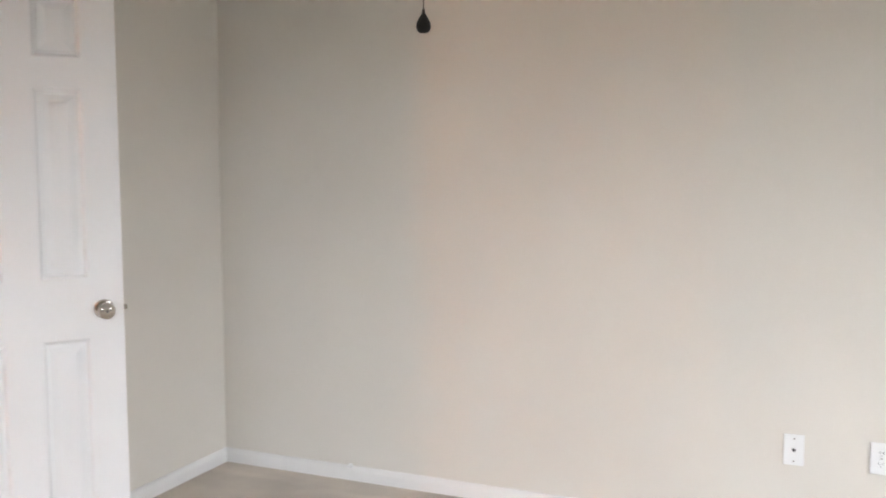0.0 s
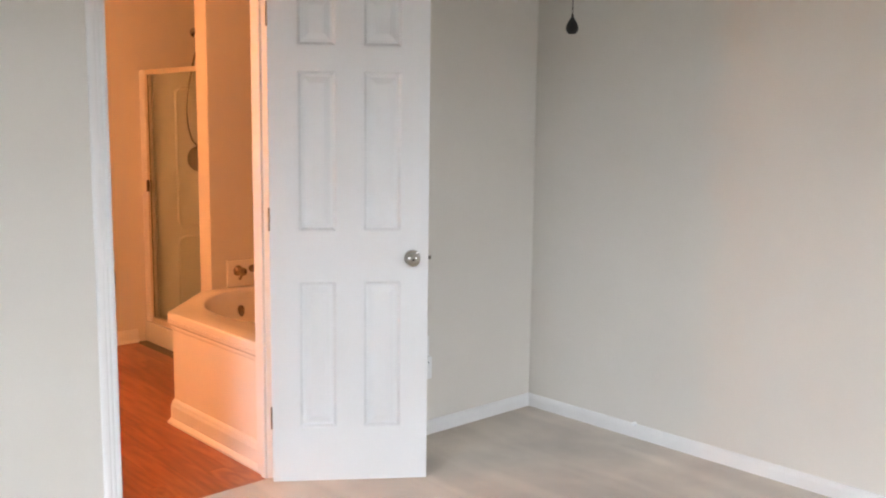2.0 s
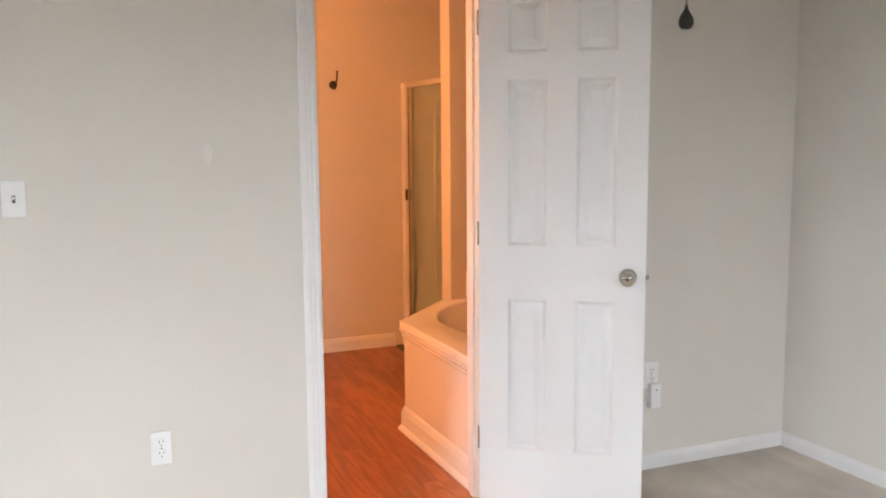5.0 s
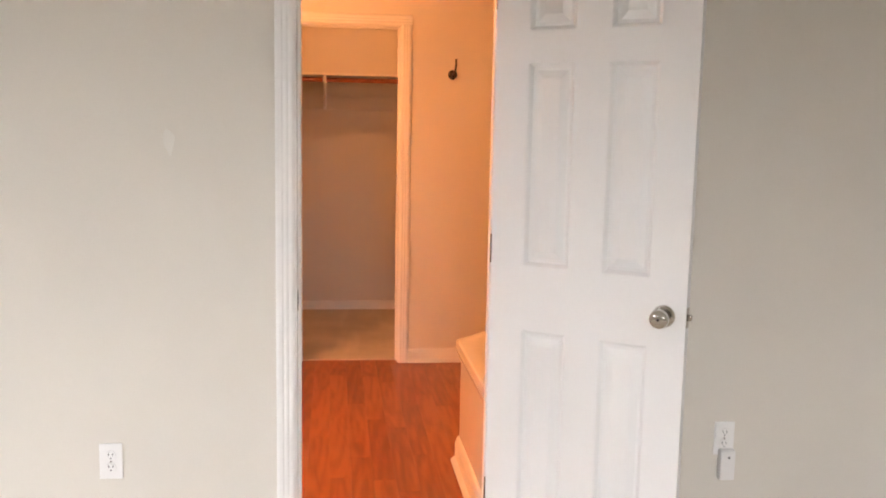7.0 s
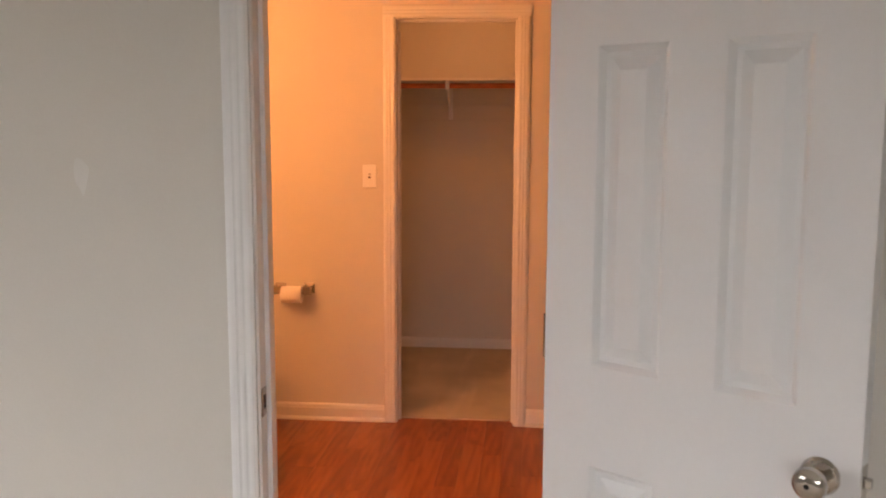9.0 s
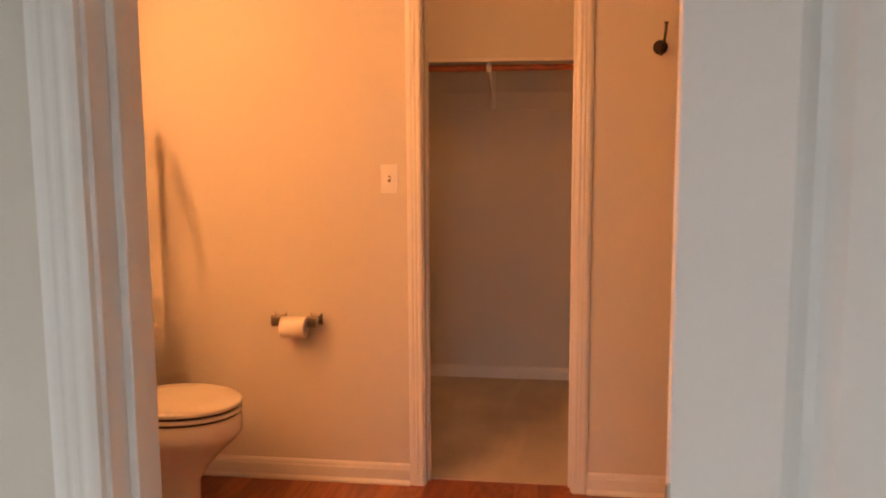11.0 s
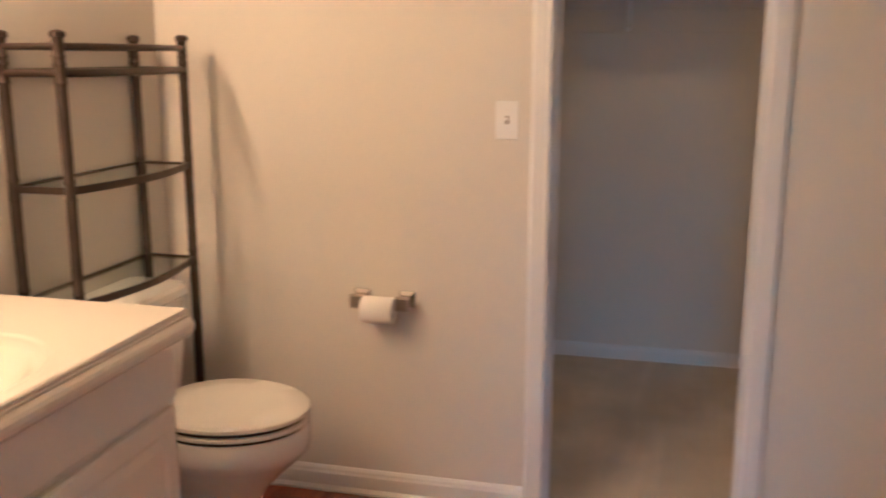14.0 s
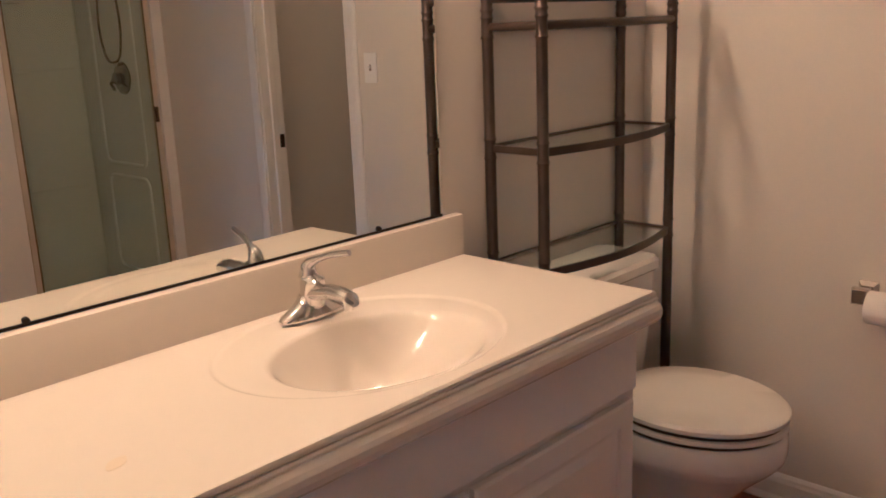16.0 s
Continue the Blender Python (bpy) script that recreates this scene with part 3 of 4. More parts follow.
def along(path, profile):
    """Sweeps (proud, height) along a polyline in plan, mitred, proud to its right-hand side."""
    pts = [Vector(p) for p in path]
    loops = []
    for i, p in enumerate(pts):
        ns = []
        for a, b in ((i - 1, i), (i, i + 1)):
            if 0 <= a and b < len(pts):
                d = (pts[b] - pts[a]).normalized()
                ns.append(Vector((-d.y, d.x)))
        m = sum(ns, Vector((0, 0)))
        m = m / max(1e-6, m.length) / max(0.3, m.normalized().dot(ns[0]))
        loops.append([Vector((p.x + m.x * k, p.y + m.y * k, h)) for k, h in profile])
    return rings(loops)


# outward is towards -y: with the path running to -x, the left-hand side is -y
part("apron_panel", along(APRON, [(-0.02, 0.0), (0, 0.0), (0, 0.515), (-0.02, 0.515)]), ACRYLIC, tub, "cream smooth apron panel")
part("rim_moulding", along(APRON, [(-0.01, 0.462), (0.006, 0.462), (0.010, 0.472), (0.010, 0.484), (0.020, 0.494), (0.024, 0.5125), (-0.01, 0.5125)]), ACRYLIC, tub)
part("base_moulding", along(APRON, [(0.0, 0.0), (0.034, 0.0), (0.034, 0.010), (0.024, 0.022), (0.018, 0.026), (0.018, 0.085), (0.013, 0.098), (0.011, 0.108), (0.004, 0.118), (0.0, 0.118)]), TRIM, tub, "white base moulding")
part("overflow_plate", lathe([(0.036, 0), (0.036, 0.004), (0.030, 0.009), (0.006, 0.011), (0.001, 0.011)], (-3.605, 2.09, 0.43), (0.92, 0.33, 0.25), 24), AGED, tub, "dull metal overflow plate", smooth=True)
single("wall_plate", box((PX1, 2.06, 0.552), (PX1 + 0.014, 2.50, 0.70)), ACRYLIC, "cream splash panel behind the tub faucet", "splash panel", bevel=0.004)
tf = thing("tub_faucet", (PX1 + 0.014, 2.21, 0.64), "metal wall-mounted tub faucet", "faucet")
part("spout", tube(curve_points([(PX1 + 0.014, 2.21, 0.645), (PX1 + 0.06, 2.21, 0.65), (PX1 + 0.11, 2.205, 0.645), (PX1 + 0.135, 2.20, 0.615)]), 0.021, 14), AGED, tf, smooth=True)
for y in (2.125, 2.295):
    h = part("handle", lathe([(0.030, 0), (0.026, 0.010), (0.016, 0.02), (0.014, 0.035), (0.023, 0.042), (0.022, 0.058), (0.004, 0.062)], (PX1 + 0.014, y, 0.64), (1, 0, 0), n=18), AGED, tf, smooth=True)
    part("lever", tube([(PX1 + 0.07, y, 0.64), (PX1 + 0.076, y - 0.02, 0.615), (PX1 + 0.078, y - 0.03, 0.60)], 0.008, 8), AGED, h, smooth=True)

# ---------------------------------------------------------------- shower
SH0, SH1, SHY, SHT = -4.890, -4.165, 2.155, 1.775
shower = thing("shower_stall", (-4.4, 2.5, 0), "fibreglass shower stall behind a framed glass door", "shower")
part("threshold", box((CX, SHY, 0), (PX0, SHY + 0.09, 0.135)), FIBRE, shower, bevel=0.008, smooth=True)
part("shower_pan", box((CX, SHY + 0.09, 0), (PX0, NY, 0.06)), FIBRE, shower)
part("front_panel", box((CX + 0.001, SHY + 0.01, 0.13), (SH0 - 0.03, SHY + 0.07, SHT)), TRIM, shower, "white painted filler panel", bevel=0.006)
part("front_panel", box((SH1 + 0.002, SHY + 0.01, 0.13), (PX0 - 0.001, SHY + 0.07, SHT)), TRIM, shower, "white painted filler panel", bevel=0.006)
part("wall_panel", box((CX + 0.001, SHY + 0.09, 0.06), (CX + 0.04, NY - 0.001, SHT)), FIBRE, shower, bevel=0.01, smooth=True)
part("wall_panel", box((CX + 0.04, NY - 0.04, 0.06), (PX0 - 0.04, NY - 0.001, SHT)), FIBRE, shower, bevel=0.01, smooth=True)
part("wall_panel", box((PX0 - 0.04, SHY + 0.09, 0.06), (PX0 - 0.001, NY - 0.001, SHT)), FIBRE, shower, bevel=0.01, smooth=True)


def frame_ridge(parent, x, y0, y1, z0, z1):
    r = 0.05
    pts = []
    for cy, cz, a0 in ((y1 - r, z1 - r, 0), (y0 + r, z1 - r, 90), (y0 + r, z0 + r, 180), (y1 - r, z0 + r, 270)):
        for k in range(7):
            a = radians(a0 + 15 * k)
            pts.append((x, cy + r * math.cos(a), cz + r * math.sin(a)))
    part("ridge", tube(pts + [pts[0]], 0.011, 8), FIBRE, parent, smooth=True)


frame_ridge(shower, CX + 0.040, 2.40, 2.83, 0.75, 1.67)
frame_ridge(shower, CX + 0.040, 2.40, 2.83, 0.16, 0.68)
part("soap_ledge", box((-4.62, NY - 0.10, 1.24), (-4.36, NY - 0.03, 1.262)), FIBRE, shower, bevel=0.005)
part("ledge_line", box((-4.90, NY - 0.052, 1.25), (-3.93, NY - 0.035, 1.268)), FIBRE, shower, bevel=0.004)
part("ledge_line", box((-4.90, NY - 0.052, 0.60), (-3.93, NY - 0.035, 0.615)), FIBRE, shower, bevel=0.004)
part("top_ledge", box((-4.62, NY - 0.11, 1.60), (-4.20, NY - 0.03, 1.625)), FIBRE, shower, bevel=0.006)
part("drain", lathe([(0.045, 0), (0.04, 0.004), (0.001, 0.004)], (-4.45, 2.6, 0.06), n=20), CHROME, shower)
sd = thing("shower_door", (SH0, SHY + 0.04, 0.135), "framed clear glass shower door", "shower door")
for a, b in (((SH0 - 0.028, 0.135), (SH0, SHT)), ((SH1 - 0.03, 0.135), (SH1 - 0.002, SHT)), ((SH0, 0.135), (SH1 - 0.03, 0.17)), ((SH0, SHT - 0.03), (SH1 - 0.03, SHT))):
    part("door_rail", box((a[0], SHY + 0.02, a[1]), (b[0], SHY + 0.055, b[1])), ALUMINIUM, sd, "brushed metal rail", bevel=0.003)
part("seal", box((SH0, SHY + 0.024, 0.17), (SH0 + 0.002, SHY + 0.034, SHT - 0.03)), SEAL, sd, "brown rubber seal")
part("seal", box((SH1 - 0.038, SHY + 0.024, 0.17), (SH1 - 0.03, SHY + 0.05, SHT - 0.03)), SEAL, sd, "brown rubber seal")
g = part("glass_panel", box((SH0 + 0.002, SHY + 0.026, 0.17), (SH1 - 0.038, SHY + 0.032, SHT - 0.03)), SHOWERGLASS, sd, "faintly green clear glass")
g.visible_shadow = False
part("pull_handle", box((SH0 - 0.010, SHY + 0.002, 1.0), (SH0 + 0.004, SHY + 0.019, 1.075)), AGED, sd, bevel=0.004)
sv = thing("shower_valve", (CX + 0.04, 2.555, 1.205), "round metal shower valve with a lever", "shower valve")
part("escutcheon", lathe([(0.085, 0), (0.083, 0.006), (0.06, 0.016), (0.03, 0.02), (0.028, 0.05), (0.02, 0.055), (0.001, 0.056)], (CX + 0.04, 2.555, 1.205), (1, 0, 0), 28), NICKEL, sv, smooth=True)
part("lever", tube([(CX + 0.088, 2.555, 1.205), (CX + 0.10, 2.58, 1.18), (CX + 0.105, 2.54, 1.15)], 0.009, 10), NICKEL, sv, smooth=True)
hs = thing("hand_shower", (CX, 2.56, 2.04), "metal hand shower with a hanging hose", "hand shower")
part("wall_flange", lathe([(0.032, 0), (0.03, 0.006), (0.012, 0.012)], (CX, 2.56, 2.04), (1, 0, 0), 20), NICKEL, hs, smooth=True)
part("shower_arm", tube(curve_points([(CX, 2.56, 2.04), (CX + 0.06, 2.56, 2.045), (CX + 0.12, 2.56, 2.01)]), 0.011, 10), NICKEL, hs, smooth=True)
part("shower_head", lathe([(0.014, 0), (0.02, 0.03), (0.045, 0.06), (0.048, 0.075), (0.001, 0.077)], (CX + 0.11, 2.56, 2.02), (0.75, -0.1, -0.65), 22), NICKEL, hs, smooth=True)
part("hose", tube(curve_points([(CX + 0.12, 2.56, 1.99), (CX + 0.09, 2.60, 1.80), (CX + 0.075, 2.68, 1.50), (CX + 0.07, 2.66, 1.33), (CX + 0.07, 2.58, 1.285), (CX + 0.07, 2.49, 1.34),
                               (CX + 0.075, 2.46, 1.55), (CX + 0.10, 2.50, 1.85), (CX + 0.13, 2.54, 1.98)], 6), 0.0065, 8), AGED, hs, "flexible metal hose", smooth=True)

# ---------------------------------------------------------------- closet
shelf = thing("closet_shelf", (-6.45, 1.15, 1.78), "white closet shelf over a reddish wooden rod", "shelf")
part("shelf_board", box((KX, 0.302, 1.802), (-6.285, 1.738, 1.821)), SHELFP, shelf, bevel=0.002)
part("wall_cleat", box((KX, 0.302, 1.556), (KX + 0.016, 1.738, 1.656)), WALL, shelf, bevel=0.002)
part("hanging_rod", rod((-6.33, 0.302, 1.772), (-6.33, 1.738, 1.772), 0.0165, 16), ROD, shelf, "reddish stained wooden rod", smooth=True)
br = part("shelf_bracket", boxes(((KX + 0.016, 0.918, 1.562), (KX + 0.022, 0.944, 1.799)), ((KX + 0.022, 0.918, 1.794), (-6.30, 0.944, 1.801))), PLASTIC, shelf, "white metal shelf bracket")
part("brace", tube([(KX + 0.022, 0.931, 1.582), (-6.45, 0.931, 1.683), (-6.345, 0.931, 1.759)], 0.006, 8), PLASTIC, br)
part("rod_hook", box((-6.318, 0.918, 1.746), (-6.302, 0.944, 1.801)), PLASTIC, br, bevel=0.003)

# unseen lamp, inferred from the bright wall above the shelf; form and spot assumed
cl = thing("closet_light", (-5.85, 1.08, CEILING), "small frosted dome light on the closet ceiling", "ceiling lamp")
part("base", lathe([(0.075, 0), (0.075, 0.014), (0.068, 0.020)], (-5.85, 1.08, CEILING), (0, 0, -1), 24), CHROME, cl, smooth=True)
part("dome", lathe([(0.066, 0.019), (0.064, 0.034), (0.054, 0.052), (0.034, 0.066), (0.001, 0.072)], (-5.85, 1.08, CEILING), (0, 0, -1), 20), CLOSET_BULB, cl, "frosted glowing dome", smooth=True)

# ---------------------------------------------------------------- closet wall fittings
on_wall(toggle_switch("white toggle switch beside the closet doorway"), (CX, 0.663, 1.264), 90)
hook = thing("robe_hook", (CX, 1.70, 1.757), "dark bronze robe hook", "hook")
part("rosette", lathe([(0.027, 0), (0.027, 0.004), (0.020, 0.012), (0.010, 0.016)], (CX, 1.70, 1.757), (1, 0, 0), 24), BRONZE, hook, smooth=True)
part("upper_prong", tube(curve_points([(CX + 0.012, 1.70, 1.757), (CX + 0.045, 1.706, 1.762), (CX + 0.055, 1.712, 1.80), (CX + 0.045, 1.716, 1.842)]), 0.0055, 10), BRONZE, hook, smooth=True)
part("tip", lathe([(0.0085, 0), (0.0085, 0.004), (0.002, 0.006)], (CX + 0.045, 1.716, 1.841), n=12), BRONZE, hook)
part("lower_prong", tube(curve_points([(CX + 0.012, 1.70, 1.75), (CX + 0.035, 1.70, 1.735), (CX + 0.038, 1.70, 1.725)]), 0.007, 10), BRONZE, hook, smooth=True)

tp = thing("toilet_paper_holder", (CX, 0.275, 0.69), "chrome two-post toilet paper holder", "paper holder")
for y in (0.200, 0.350):
    bm = rings([[Vector((CX + d, y + s * a, 0.69 + s * c)) for a, c in ((-1, -1), (1, -1), (1, 1), (-1, 1))] for s, d in ((0.026, 0.0), (0.026, 0.004), (0.015, 0.014), (0.012, 0.040), (0.021, 0.050), (0.022, 0.068), (0.018, 0.074))])
    part("post", bm, NICKEL, tp, "square chrome post")
part("roller", rod((CX + 0.062, 0.20, 0.687), (CX + 0.062, 0.35, 0.687), 0.006), CHROME, tp, smooth=True)
roll = single("toilet_paper_roll", rings([[Vector((CX + 0.067 + r * math.cos(a), y, 0.667 + r * math.sin(a))) for a in [2 * math.pi * i / 32 for i in range(32)]]
                                           for r, y in ((0.02, 0.222), (0.041, 0.222), (0.043, 0.225), (0.043, 0.321), (0.041, 0.324), (0.02, 0.324), (0.02, 0.222))], cap=(False, False)),
              PAPER, "partly used white toilet paper roll on its holder", "toilet paper", smooth=True)

# ---------------------------------------------------------------- vanity
VX0, VX1, VF, CT_Z = -4.100, WB - 0.003, 0.045, 0.876
vanity = thing("vanity_cabinet", (-3.28, -0.2, 0), "white vanity cabinet with raised-panel doors", "cabinet")
part("body", boxes(((VX0, BS + 0.002, 0.09), (VX0 + 0.016, VF - 0.036, 0.812)), ((VX1 - 0.016, BS + 0.002, 0.09), (VX1, VF - 0.036, 0.812)), ((VX0, VF - 0.036, 0.09), (VX1, VF - 0.018, 0.812)),
                   ((VX0 + 0.016, BS + 0.002, 0.09), (VX1 - 0.016, BS + 0.012, 0.812)), ((VX0 + 0.016, BS + 0.012, 0.09), (VX1 - 0.016, VF - 0.036, 0.106))), CABINET, vanity)
part("toe_kick", box((VX0 + 0.02, BS + 0.002, 0.0), (VX1, VF - 0.08, 0.09)), CABINET, vanity)


def cabinet_front(name, x0, x1, z0, z1, raised, parent):
    y = VF - 0.018
    loops = []
    prof = [(0.0, 0.0), (0.0, 0.013), (0.005, 0.018)]
    if raised:
        prof += [(0.048, 0.018), (0.054, 0.0125), (0.062, 0.0125), (0.082, 0.0175)]
    for ins, d in prof:
        loops.append([(x0 + ins, y + d, z0 + ins), (x1 - ins, y + d, z0 + ins), (x1 - ins, y + d, z1 - ins), (x0 + ins, y + d, z1 - ins)])
    return part(name, rings(loops), CABINET, parent)


cabinet_front("false_drawer_front", VX0 + 0.012, VX1 - 0.012, 0.668, 0.800, False, vanity)
cabinet_front("cabinet_door", VX0 + 0.022, -3.580, 0.115, 0.648, True, vanity)
cabinet_front("cabinet_door", -3.565, -3.065, 0.115, 0.648, True, vanity)
cabinet_front("cabinet_door", -3.050, VX1 - 0.012, 0.115, 0.648, True, vanity)

top = thing("vanity_countertop", (-3.28, -0.2, CT_Z), "glossy cream cultured-marble top with a moulded oval basin", "countertop")
SC, RC = (-3.566, -0.158), (-3.56, -0.200)      # centres of the basin and of the moulded ring round it
poly = [(-4.120, BS + 0.004), (-2.469, BS + 0.004), (-2.469, 0.066), (-4.120, 0.066)]
RING = oval(RC[0], RC[1], 0.292, 0.236, 0, 96, 2.0)
edge = [to_polygon(RC, p, poly) for p in RING]
for corner in poly:
    k = min(range(96), key=lambda i: (edge[i] - Vector(corner)).length)
    edge[k] = Vector(corner)
loops = [[Vector((p.x, p.y, CT_Z - 0.010)) for p in edge], [Vector((p.x, p.y, CT_Z - 0.004)) for p in edge]]
loops.append([Vector((*(p + (Vector(RC) - p).normalized() * 0.004), CT_Z)) for p in edge])
for k, d in ((1.0, 0.0), (0.985, 0.0006), (0.972, 0.0030), (0.955, 0.0042), (0.93, 0.0044)):
    loops.append(oval(RC[0], RC[1], 0.292 * k, 0.236 * k, CT_Z - d, 96, 2.0))
for k, d in ((1.06, 0.0058), (1.02, 0.0082)):
    loops.append(oval(SC[0], SC[1], 0.212 * k, 0.166 * k, CT_Z - d, 96, 2.0))
for k in (0.985, 0.95, 0.9, 0.84, 0.77, 0.69, 0.6, 0.5, 0.4, 0.3, 0.2, 0.11):
    loops.append(oval(SC[0] + (1 - k) * 0.02, SC[1] - (1 - k) * 0.035, 0.212 * k, 0.166 * k, CT_Z - 0.0105 - 0.120 * (1 - k ** 1.9), 96, 2.0))
part("top_with_basin", rings(loops, cap=(False, True)), CULTURED, top, smooth=True)
part("front_edge", rings([[Vector((x, 0.066 + d, CT_Z + h)) for d, h in ((-0.03, -0.012), (0.001, -0.012), (0.003, -0.016), (0.001, -0.021), (0.005, -0.0235), (0.0105, -0.028), (0.0145, -0.036), (0.015, -0.046), (0.0115, -0.057), (0.004, -0.065), (-0.03, -0.065))]
                          for x in (-4.123, -2.469)]), CULTURED, top)
part("side_edge", box((-4.122, BS + 0.004, CT_Z - 0.063), (-4.102, 0.031, CT_Z - 0.0105)), CULTURED, top, bevel=0.002)
part("backsplash", rings([[Vector((x, y, z)) for x, y in ((-4.120, BS + 0.002), (-4.120, BS + 0.030), (-2.469, BS + 0.058), (-2.469, BS + 0.002))] for z in (CT_Z - 0.001, CT_Z + 0.100)]), CULTURED, top, bevel=0.004, smooth=True)
part("drain_ring", lathe([(0.023, 0), (0.023, 0.003), (0.018, 0.004), (0.016, 0.001), (0.001, 0.001)], (SC[0] + 0.018, SC[1] - 0.031, CT_Z - 0.1300), n=24), CHROME, top, "chrome drain ring", smooth=True)
single("soap_smear", rings([oval(-3.029, -0.095, 0.022, 0.012, CT_Z + z, 20, 1.6, 0.6) for z in (0.0003, 0.0009)]), material("dried_soap", (0.74, 0.665, 0.53), 0.14, spec=0.28), "faint yellowish smear on the countertop", "stain")

FX, FY = -3.590, -0.385
faucet = thing("sink_faucet", (FX, FY, CT_Z), "chrome single-lever basin faucet", "faucet")
base = rings([oval(FX, FY, rx, ry, CT_Z + z, 40, 2.2) for rx, ry, z in ((0.078, 0.027, 0.0), (0.078, 0.027, 0.005), (0.074, 0.025, 0.010), (0.055, 0.023, 0.020), (0.034, 0.022, 0.032), (0.026, 0.022, 0.045))])
part("base", base, CHROME, faucet, smooth=True)
part("column", lathe([(0.026, 0.03), (0.0245, 0.055), (0.025, 0.068), (0.023, 0.078), (0.012, 0.084), (0.001, 0.085)], (FX, FY, CT_Z), (0, 0.12, 1), 26), CHROME, faucet, smooth=True)
part("spout", rings([[Vector((FX + 0.0205 * k * math.cos(a), FY + y + 0.010 * math.sin(a) * -0.5, CT_Z + z + 0.0135 * k * math.sin(a))) for a in [2 * math.pi * i / 20 for i in range(20)]]
                     for y, z, k in ((0.0, 0.045, 1.1), (0.03, 0.052, 1.1), (0.07, 0.060, 1.0), (0.105, 0.060, 0.9), (0.122, 0.056, 0.85), (0.128, 0.050, 0.6))]), CHROME, faucet, smooth=True)
part("aerator", lathe([(0.0105, 0), (0.0115, 0.012), (0.011, 0.02)], (FX, FY + 0.112, CT_Z + 0.033), n=16), CHROME, faucet, smooth=True)
part("lever", tube(curve_points([(FX, FY - 0.004, CT_Z + 0.078), (FX, FY + 0.0, CT_Z + 0.100), (FX - 0.004, FY + 0.016, CT_Z + 0.112), (FX - 0.012, FY + 0.052, CT_Z + 0.126), (FX - 0.022, FY + 0.098, CT_Z + 0.136)], 6), 0.0125, 12,
                   taper=[1.6 - 1.1 * min(1, k / 14) if k < 20 else 0.5 for k in range(25)]), CHROME, faucet, smooth=True)
part("pop_up_rod", rod((FX, FY - 0.02, CT_Z + 0.01), (FX, FY - 0.02, CT_Z + 0.06), 0.0025, 8), CHROME, faucet)

mirror = thing("wall_mirror", (-3.27, BS, 0.97), "frameless wall mirror standing on the backsplash", "mirror")


def mirror_y(x):
    """The large pane bows slightly between its ends and leans out of square with the wall."""
    u = x + 4.070
    return BS + 0.0040 + 0.0236 * u - 0.00845 * u * u


def mirror_strip(z0, z1, depth):
    xs = [-4.070 + 1.595 * i / 24 for i in range(25)]
    return rings([[Vector((x, mirror_y(x), z)) for x in xs] + [Vector((x, mirror_y(x) + depth, z)) for x in xs[::-1]] for z in (z0, z1)])


part("mirror_glass", mirror_strip(CT_Z + 0.1066, 1.80, 0.004), MIRROR, mirror, smooth=True)
part("edge_channel", mirror_strip(CT_Z + 0.1005, CT_Z + 0.1065, 0.0055), BLACKM, mirror, "dark bottom channel")
for x in (-3.86, -3.08, -2.62):
    part("mirror_clip", lathe([(0.006, 0), (0.006, 0.004), (0.004, 0.006)], (x, mirror_y(x) + 0.004, CT_Z + 0.110), (0, 1, 0), 14), BLACKM, mirror, "small dark mirror clip")

# vanity light above the mirror, the bathroom's one lamp
vl = thing("vanity_light", (LX, BS, LZ), "chrome bar light with three small frosted globes", "wall lamp")
part("back_bar", box((LX - 0.62, BS, LZ - 0.055), (LX + 0.62, BS + 0.03, LZ + 0.055)), CHROME, vl, bevel=0.006)
for k in (-0.52, 0.0, 0.52):
    part("socket", lathe([(0.03, 0), (0.026, 0.012), (0.020, 0.016), (0.020, 0.028)], (LX + k, BS + 0.03, LZ), (0, 1, 0), 16), CHROME, vl, smooth=True)
    bm = bmesh.new()
    bmesh.ops.create_uvsphere(bm, u_segments=16, v_segments=10, radius=0.032, matrix=Matrix.Translation((LX + k, BS + 0.088, LZ)))
    part("globe", bm, BULB, vl, "frosted glowing globe", smooth=True)

# ---------------------------------------------------------------- rack over the toilet
RX0, RX1, RY0, RY1 = -4.82, -4.239, -0.309, -0.472
rack = thing("over_toilet_rack", (-4.53, -0.39, 0), "dark bronze bamboo-style rack with glass shelves over the toilet", "shelf rack")


def rack_post(x, y):
    prof = [(0.0165, 0.0), (0.0165, 0.02)]
    for z in (0.83, 1.118, 1.408, 1.472):
        prof += [(0.0138, z - 0.030), (0.0162, z - 0.024), (0.0138, z - 0.018), (0.0138, z + 0.016), (0.0162, z + 0.022), (0.0138, z + 0.028)]
    prof += [(0.0138, 1.492), (0.0195, 1.495), (0.0195, 1.505), (0.013, 1.510), (0.001, 1.512)]
    part("post", lathe(prof, (x, y, 0), n=14), BRONZE, rack, smooth=True)


def bowed(z):
    """Front rail between the front posts, bowed towards the room."""
    n = 14
    return [((RX0 + (RX1 - RX0) * i / n), RY0 + 0.045 * math.sin(math.pi * i / n), z) for i in range(n + 1)]


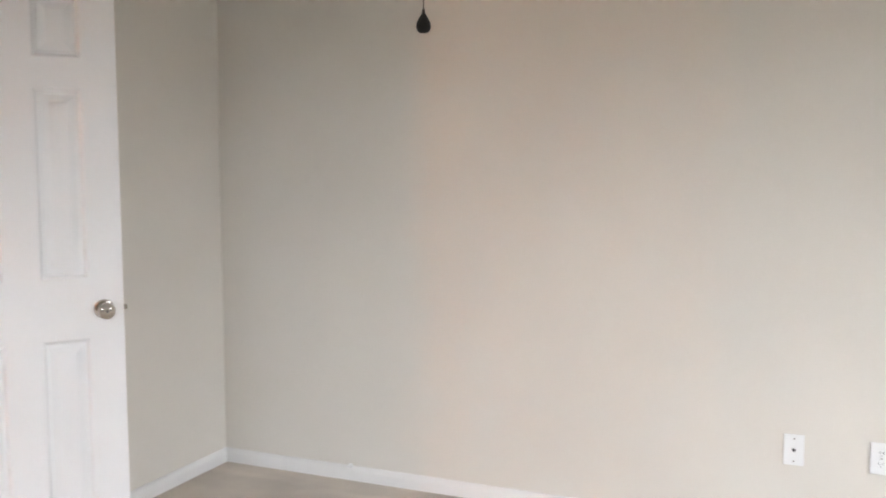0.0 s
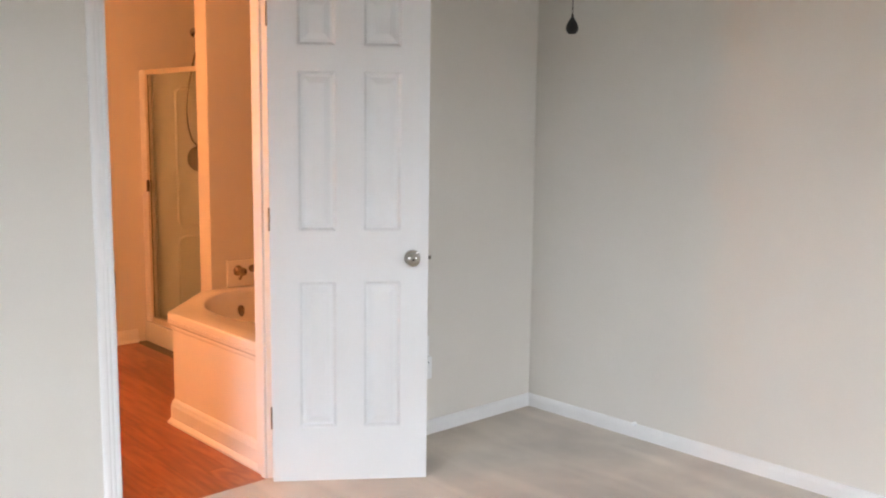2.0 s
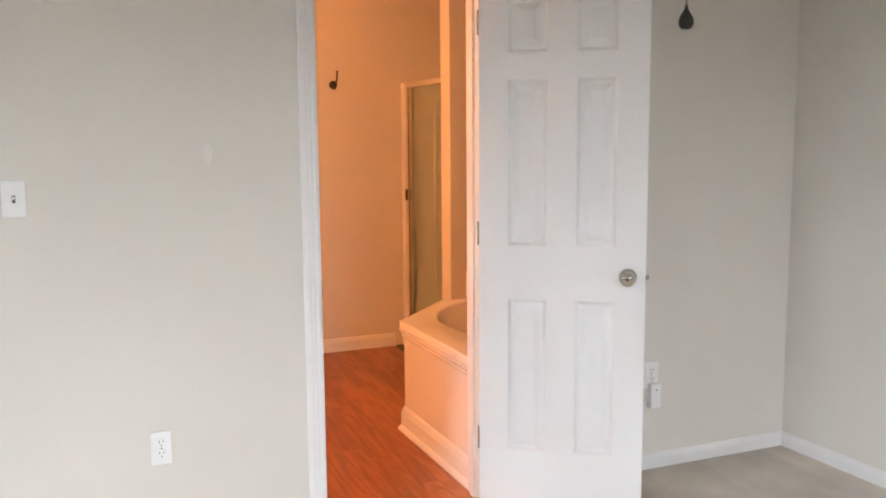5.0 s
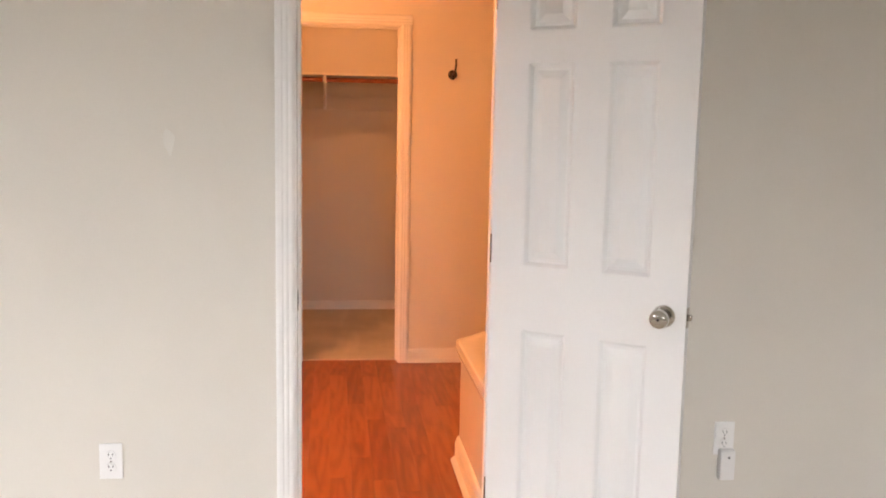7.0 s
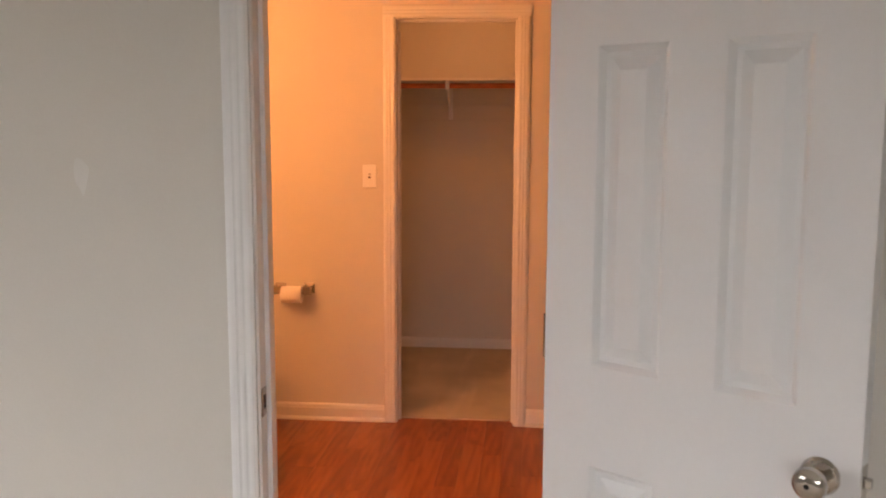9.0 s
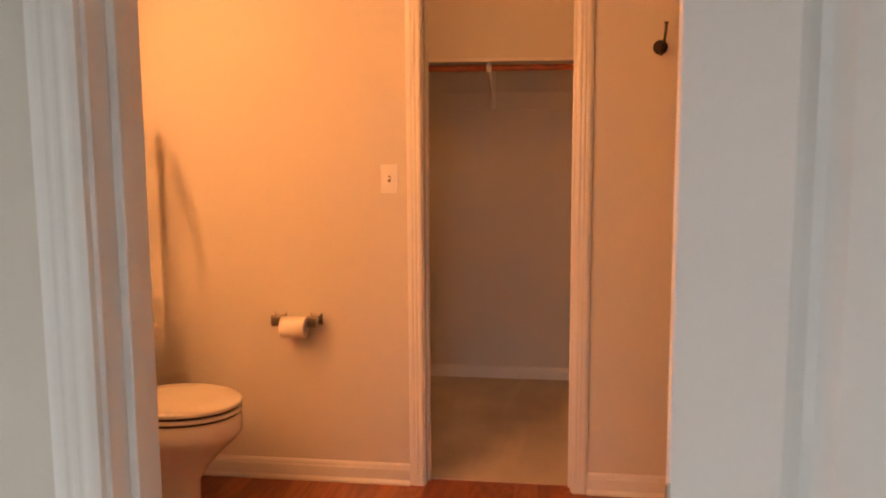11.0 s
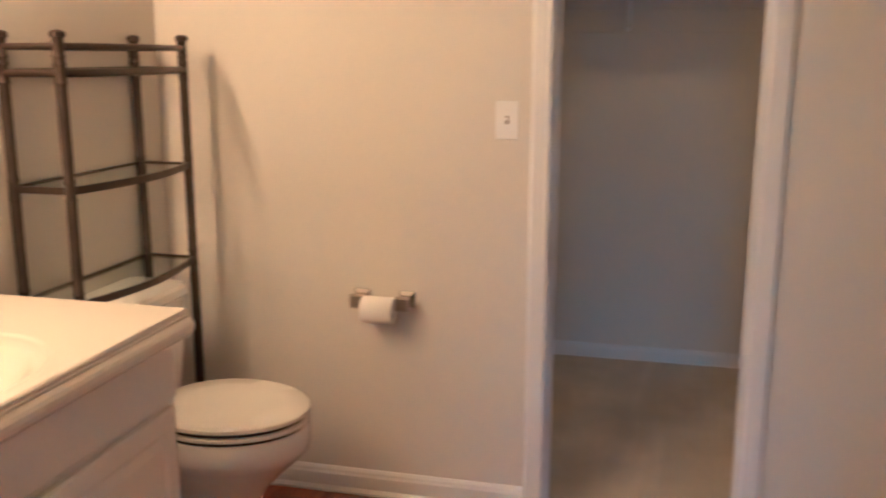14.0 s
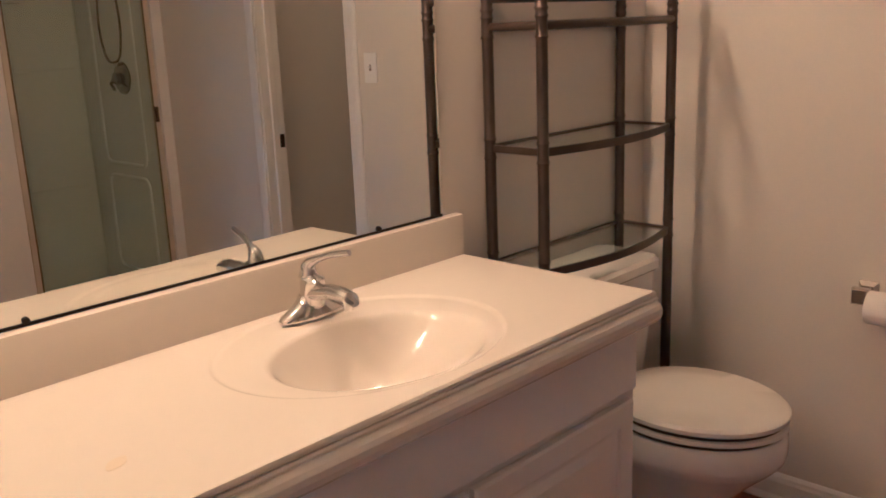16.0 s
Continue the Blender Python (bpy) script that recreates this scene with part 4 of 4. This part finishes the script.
for x in (RX0, RX1):
    for y in (RY0, RY1):
        rack_post(x, y)
for z, r in ((1.472, 0.009), (1.408, 0.0105)):
    for a, b in (((RX0, RY0, z), (RX0, RY1, z)), ((RX1, RY0, z), (RX1, RY1, z)), ((RX0, RY1, z), (RX1, RY1, z))):
        part("rail", rod(a, b, r, 10), BRONZE, rack, smooth=True)
    part("front_rail", tube(bowed(z), r, 10), BRONZE, rack, smooth=True)
for z in (1.118, 0.822):
    for a, b in (((RX0, RY0, z), (RX0, RY1, z)), ((RX1, RY0, z), (RX1, RY1, z)), ((RX0, RY1, z), (RX1, RY1, z))):
        part("shelf_rail", box((min(a[0], b[0]) - 0.004, min(a[1], b[1]) - 0.004, z - 0.009), (max(a[0], b[0]) + 0.004, max(a[1], b[1]) + 0.004, z + 0.009)), BRONZE, rack)
    part("front_rail", rings([[(x, y + d, zz + h) for d, h in ((-0.004, -0.010), (0.004, -0.010), (0.004, 0.010), (-0.004, 0.010))] for x, y, zz in bowed(z)]), BRONZE, rack)
    front = bowed(z)
    lo = [Vector((x, y - 0.005, z)) for x, y, _ in front] + [Vector((RX1 - 0.006, RY1 + 0.006, z)), Vector((RX0 + 0.006, RY1 + 0.006, z))]
    gl = part("glass_shelf", rings([lo, [p + Vector((0, 0, 0.005)) for p in lo]]), GLASS, rack, "clear green-edged glass shelf")
    gl.visible_shadow = False
for a, b in (((RX0, RY1, 0.25), (RX1, RY1, 0.25)), ((RX0, RY0, 0.10), (RX0, RY1, 0.10)), ((RX1, RY0, 0.10), (RX1, RY1, 0.10))):
    part("stretcher", rod(a, b, 0.006, 8), BRONZE, rack, smooth=True)

# ---------------------------------------------------------------- toilet
QX = -4.522
toilet = thing("toilet", (QX, -0.1, 0), "cream porcelain toilet with a closed lid", "toilet")


def egg(z, half, yb, yf, n=48, cx=QX):
    """A rounded outline, blunt at the back and round in front."""
    half, yf, z = half * 1.03, yf + 0.010, z * 1.048
    ym = yb + (yf - yb) * 0.46
    out = []
    for i in range(n):
        a = 2 * math.pi * i / n
        c, s = math.cos(a), math.sin(a)
        if s >= 0:
            out.append(Vector((cx + half * c, ym + (yf - ym) * s, z)))
        else:
            out.append(Vector((cx + half * (1 - 0.30 * abs(s) ** 1.6) * math.copysign(abs(c) ** 0.55, c), ym + (ym - yb) * math.copysign(abs(s) ** 0.8, s), z)))
    return out


part("bowl", rings([egg(0.0, 0.112, -0.36, 0.03), egg(0.02, 0.108, -0.36, 0.03), egg(0.06, 0.09, -0.34, 0.005), egg(0.16, 0.088, -0.32, 0.01), egg(0.22, 0.105, -0.31, 0.05),
                    egg(0.275, 0.140, -0.30, 0.105), egg(0.315, 0.172, -0.30, 0.150), egg(0.335, 0.188, -0.30, 0.168), egg(0.35, 0.192, -0.30, 0.173), egg(0.394, 0.192, -0.30, 0.173),
                    egg(0.404, 0.186, -0.295, 0.166)]), PORCELAIN, toilet, smooth=True)
part("seat", rings([egg(0.412, 0.184, -0.262, 0.166), egg(0.416, 0.191, -0.266, 0.174), egg(0.425, 0.191, -0.266, 0.174), egg(0.428, 0.185, -0.262, 0.168)]), SEATP, toilet, "cream plastic seat", smooth=True)
part("lid", rings([egg(0.436, 0.185, -0.262, 0.168), egg(0.440, 0.192, -0.266, 0.175), egg(0.450, 0.192, -0.266, 0.175), egg(0.457, 0.184, -0.256, 0.166), egg(0.461, 0.12, -0.18, 0.09), egg(0.462, 0.01, -0.06, -0.04)]),
     SEATP, toilet, "closed cream plastic lid", smooth=True)
# near-black rings fill both gaps, their colour standing in for the shade there
part("gap_shade", rings([egg(0.404, 0.182, -0.255, 0.160), egg(0.413, 0.182, -0.255, 0.160)]), SLOT, toilet, "dark filler ring painted as the shade under the seat")
part("gap_shade", rings([egg(0.427, 0.184, -0.258, 0.163), egg(0.437, 0.184, -0.258, 0.163)]), SLOT, toilet, "dark filler ring painted as the shade under the lid")
for x in (QX - 0.07, QX + 0.07):
    part("lid_hinge", box((x - 0.02, -0.285, 0.424), (x + 0.02, -0.255, 0.451)), SEATP, toilet, bevel=0.005, smooth=True)


def tank_ring(z, w, y0, y1, r=0.03):
    pts = []
    for cx, cy, a0 in ((QX + w - r, y1 - r, 0), (QX - w + r, y1 - r, 90), (QX - w + r, y0 + r, 180), (QX + w - r, y0 + r, 270)):
        for k in range(6):
            a = radians(a0 + 18 * k)
            pts.append(Vector((cx + r * math.cos(a), cy + r * math.sin(a), z)))
    return pts


part("tank", rings([tank_ring(0.40, 0.150, -0.46, -0.31), tank_ring(0.42, 0.172, -0.468, -0.295), tank_ring(0.60, 0.190, -0.47, -0.283), tank_ring(0.735, 0.196, -0.47, -0.278)]), PORCELAIN, toilet, smooth=True)
part("tank_lid", rings([tank_ring(0.736, 0.198, -0.474, -0.272), tank_ring(0.742, 0.204, -0.478, -0.266), tank_ring(0.765, 0.204, -0.478, -0.266), tank_ring(0.775, 0.196, -0.47, -0.274)]), PORCELAIN, toilet, smooth=True)
part("flush_lever", tube([(QX + 0.15, -0.278, 0.68), (QX + 0.15, -0.262, 0.68), (QX + 0.10, -0.256, 0.672)], 0.007, 8), CHROME, toilet, "chrome flush lever", smooth=True)
for x in (QX - 0.09, QX + 0.09):
    part("bolt_cap", lathe([(0.014, 0), (0.012, 0.012), (0.004, 0.018)], (x, -0.2, 0.015), n=12), PORCELAIN, toilet, smooth=True)

# ---------------------------------------------------------------- floor planks, laid along x
rng = random.Random(7)
PW, PL = 0.092, 0.78
bm = bmesh.new()
r = bmesh.ops.create_cube(bm, size=1)["verts"]
for v in r:
    v.co = Vector((v.co.x * (PL - 0.0003), v.co.y * (PW - 0.0003), v.co.z * 0.006 - 0.003))
bmesh.ops.bevel(bm, geom=[e for e in bm.edges if all(v.co.z > -0.001 for v in e.verts)], offset=0.0003, segments=1, affect="EDGES")
plank_mesh = bpy.data.meshes.new("plank")
bm.to_mesh(plank_mesh)
bm.free()
plank_mesh.materials.append(PLANK)
y = BS + PW / 2
while y < 2.12:
    x = -5.045 - rng.random() * PL * 0.9
    while x < -2.362:
        a, b = max(x, -5.045), min(x + PL, -2.362)
        hidden = (y > 1.58 and a > -3.25)
        if b - a > 0.03 and not hidden:
            p = new("plank", plank_mesh)
            p.parent = bath_floor
            p.location = ((a + b) / 2, y, 0)
            p.scale = ((b - a) / PL, 1, 1)
        x += PL
    y += PW
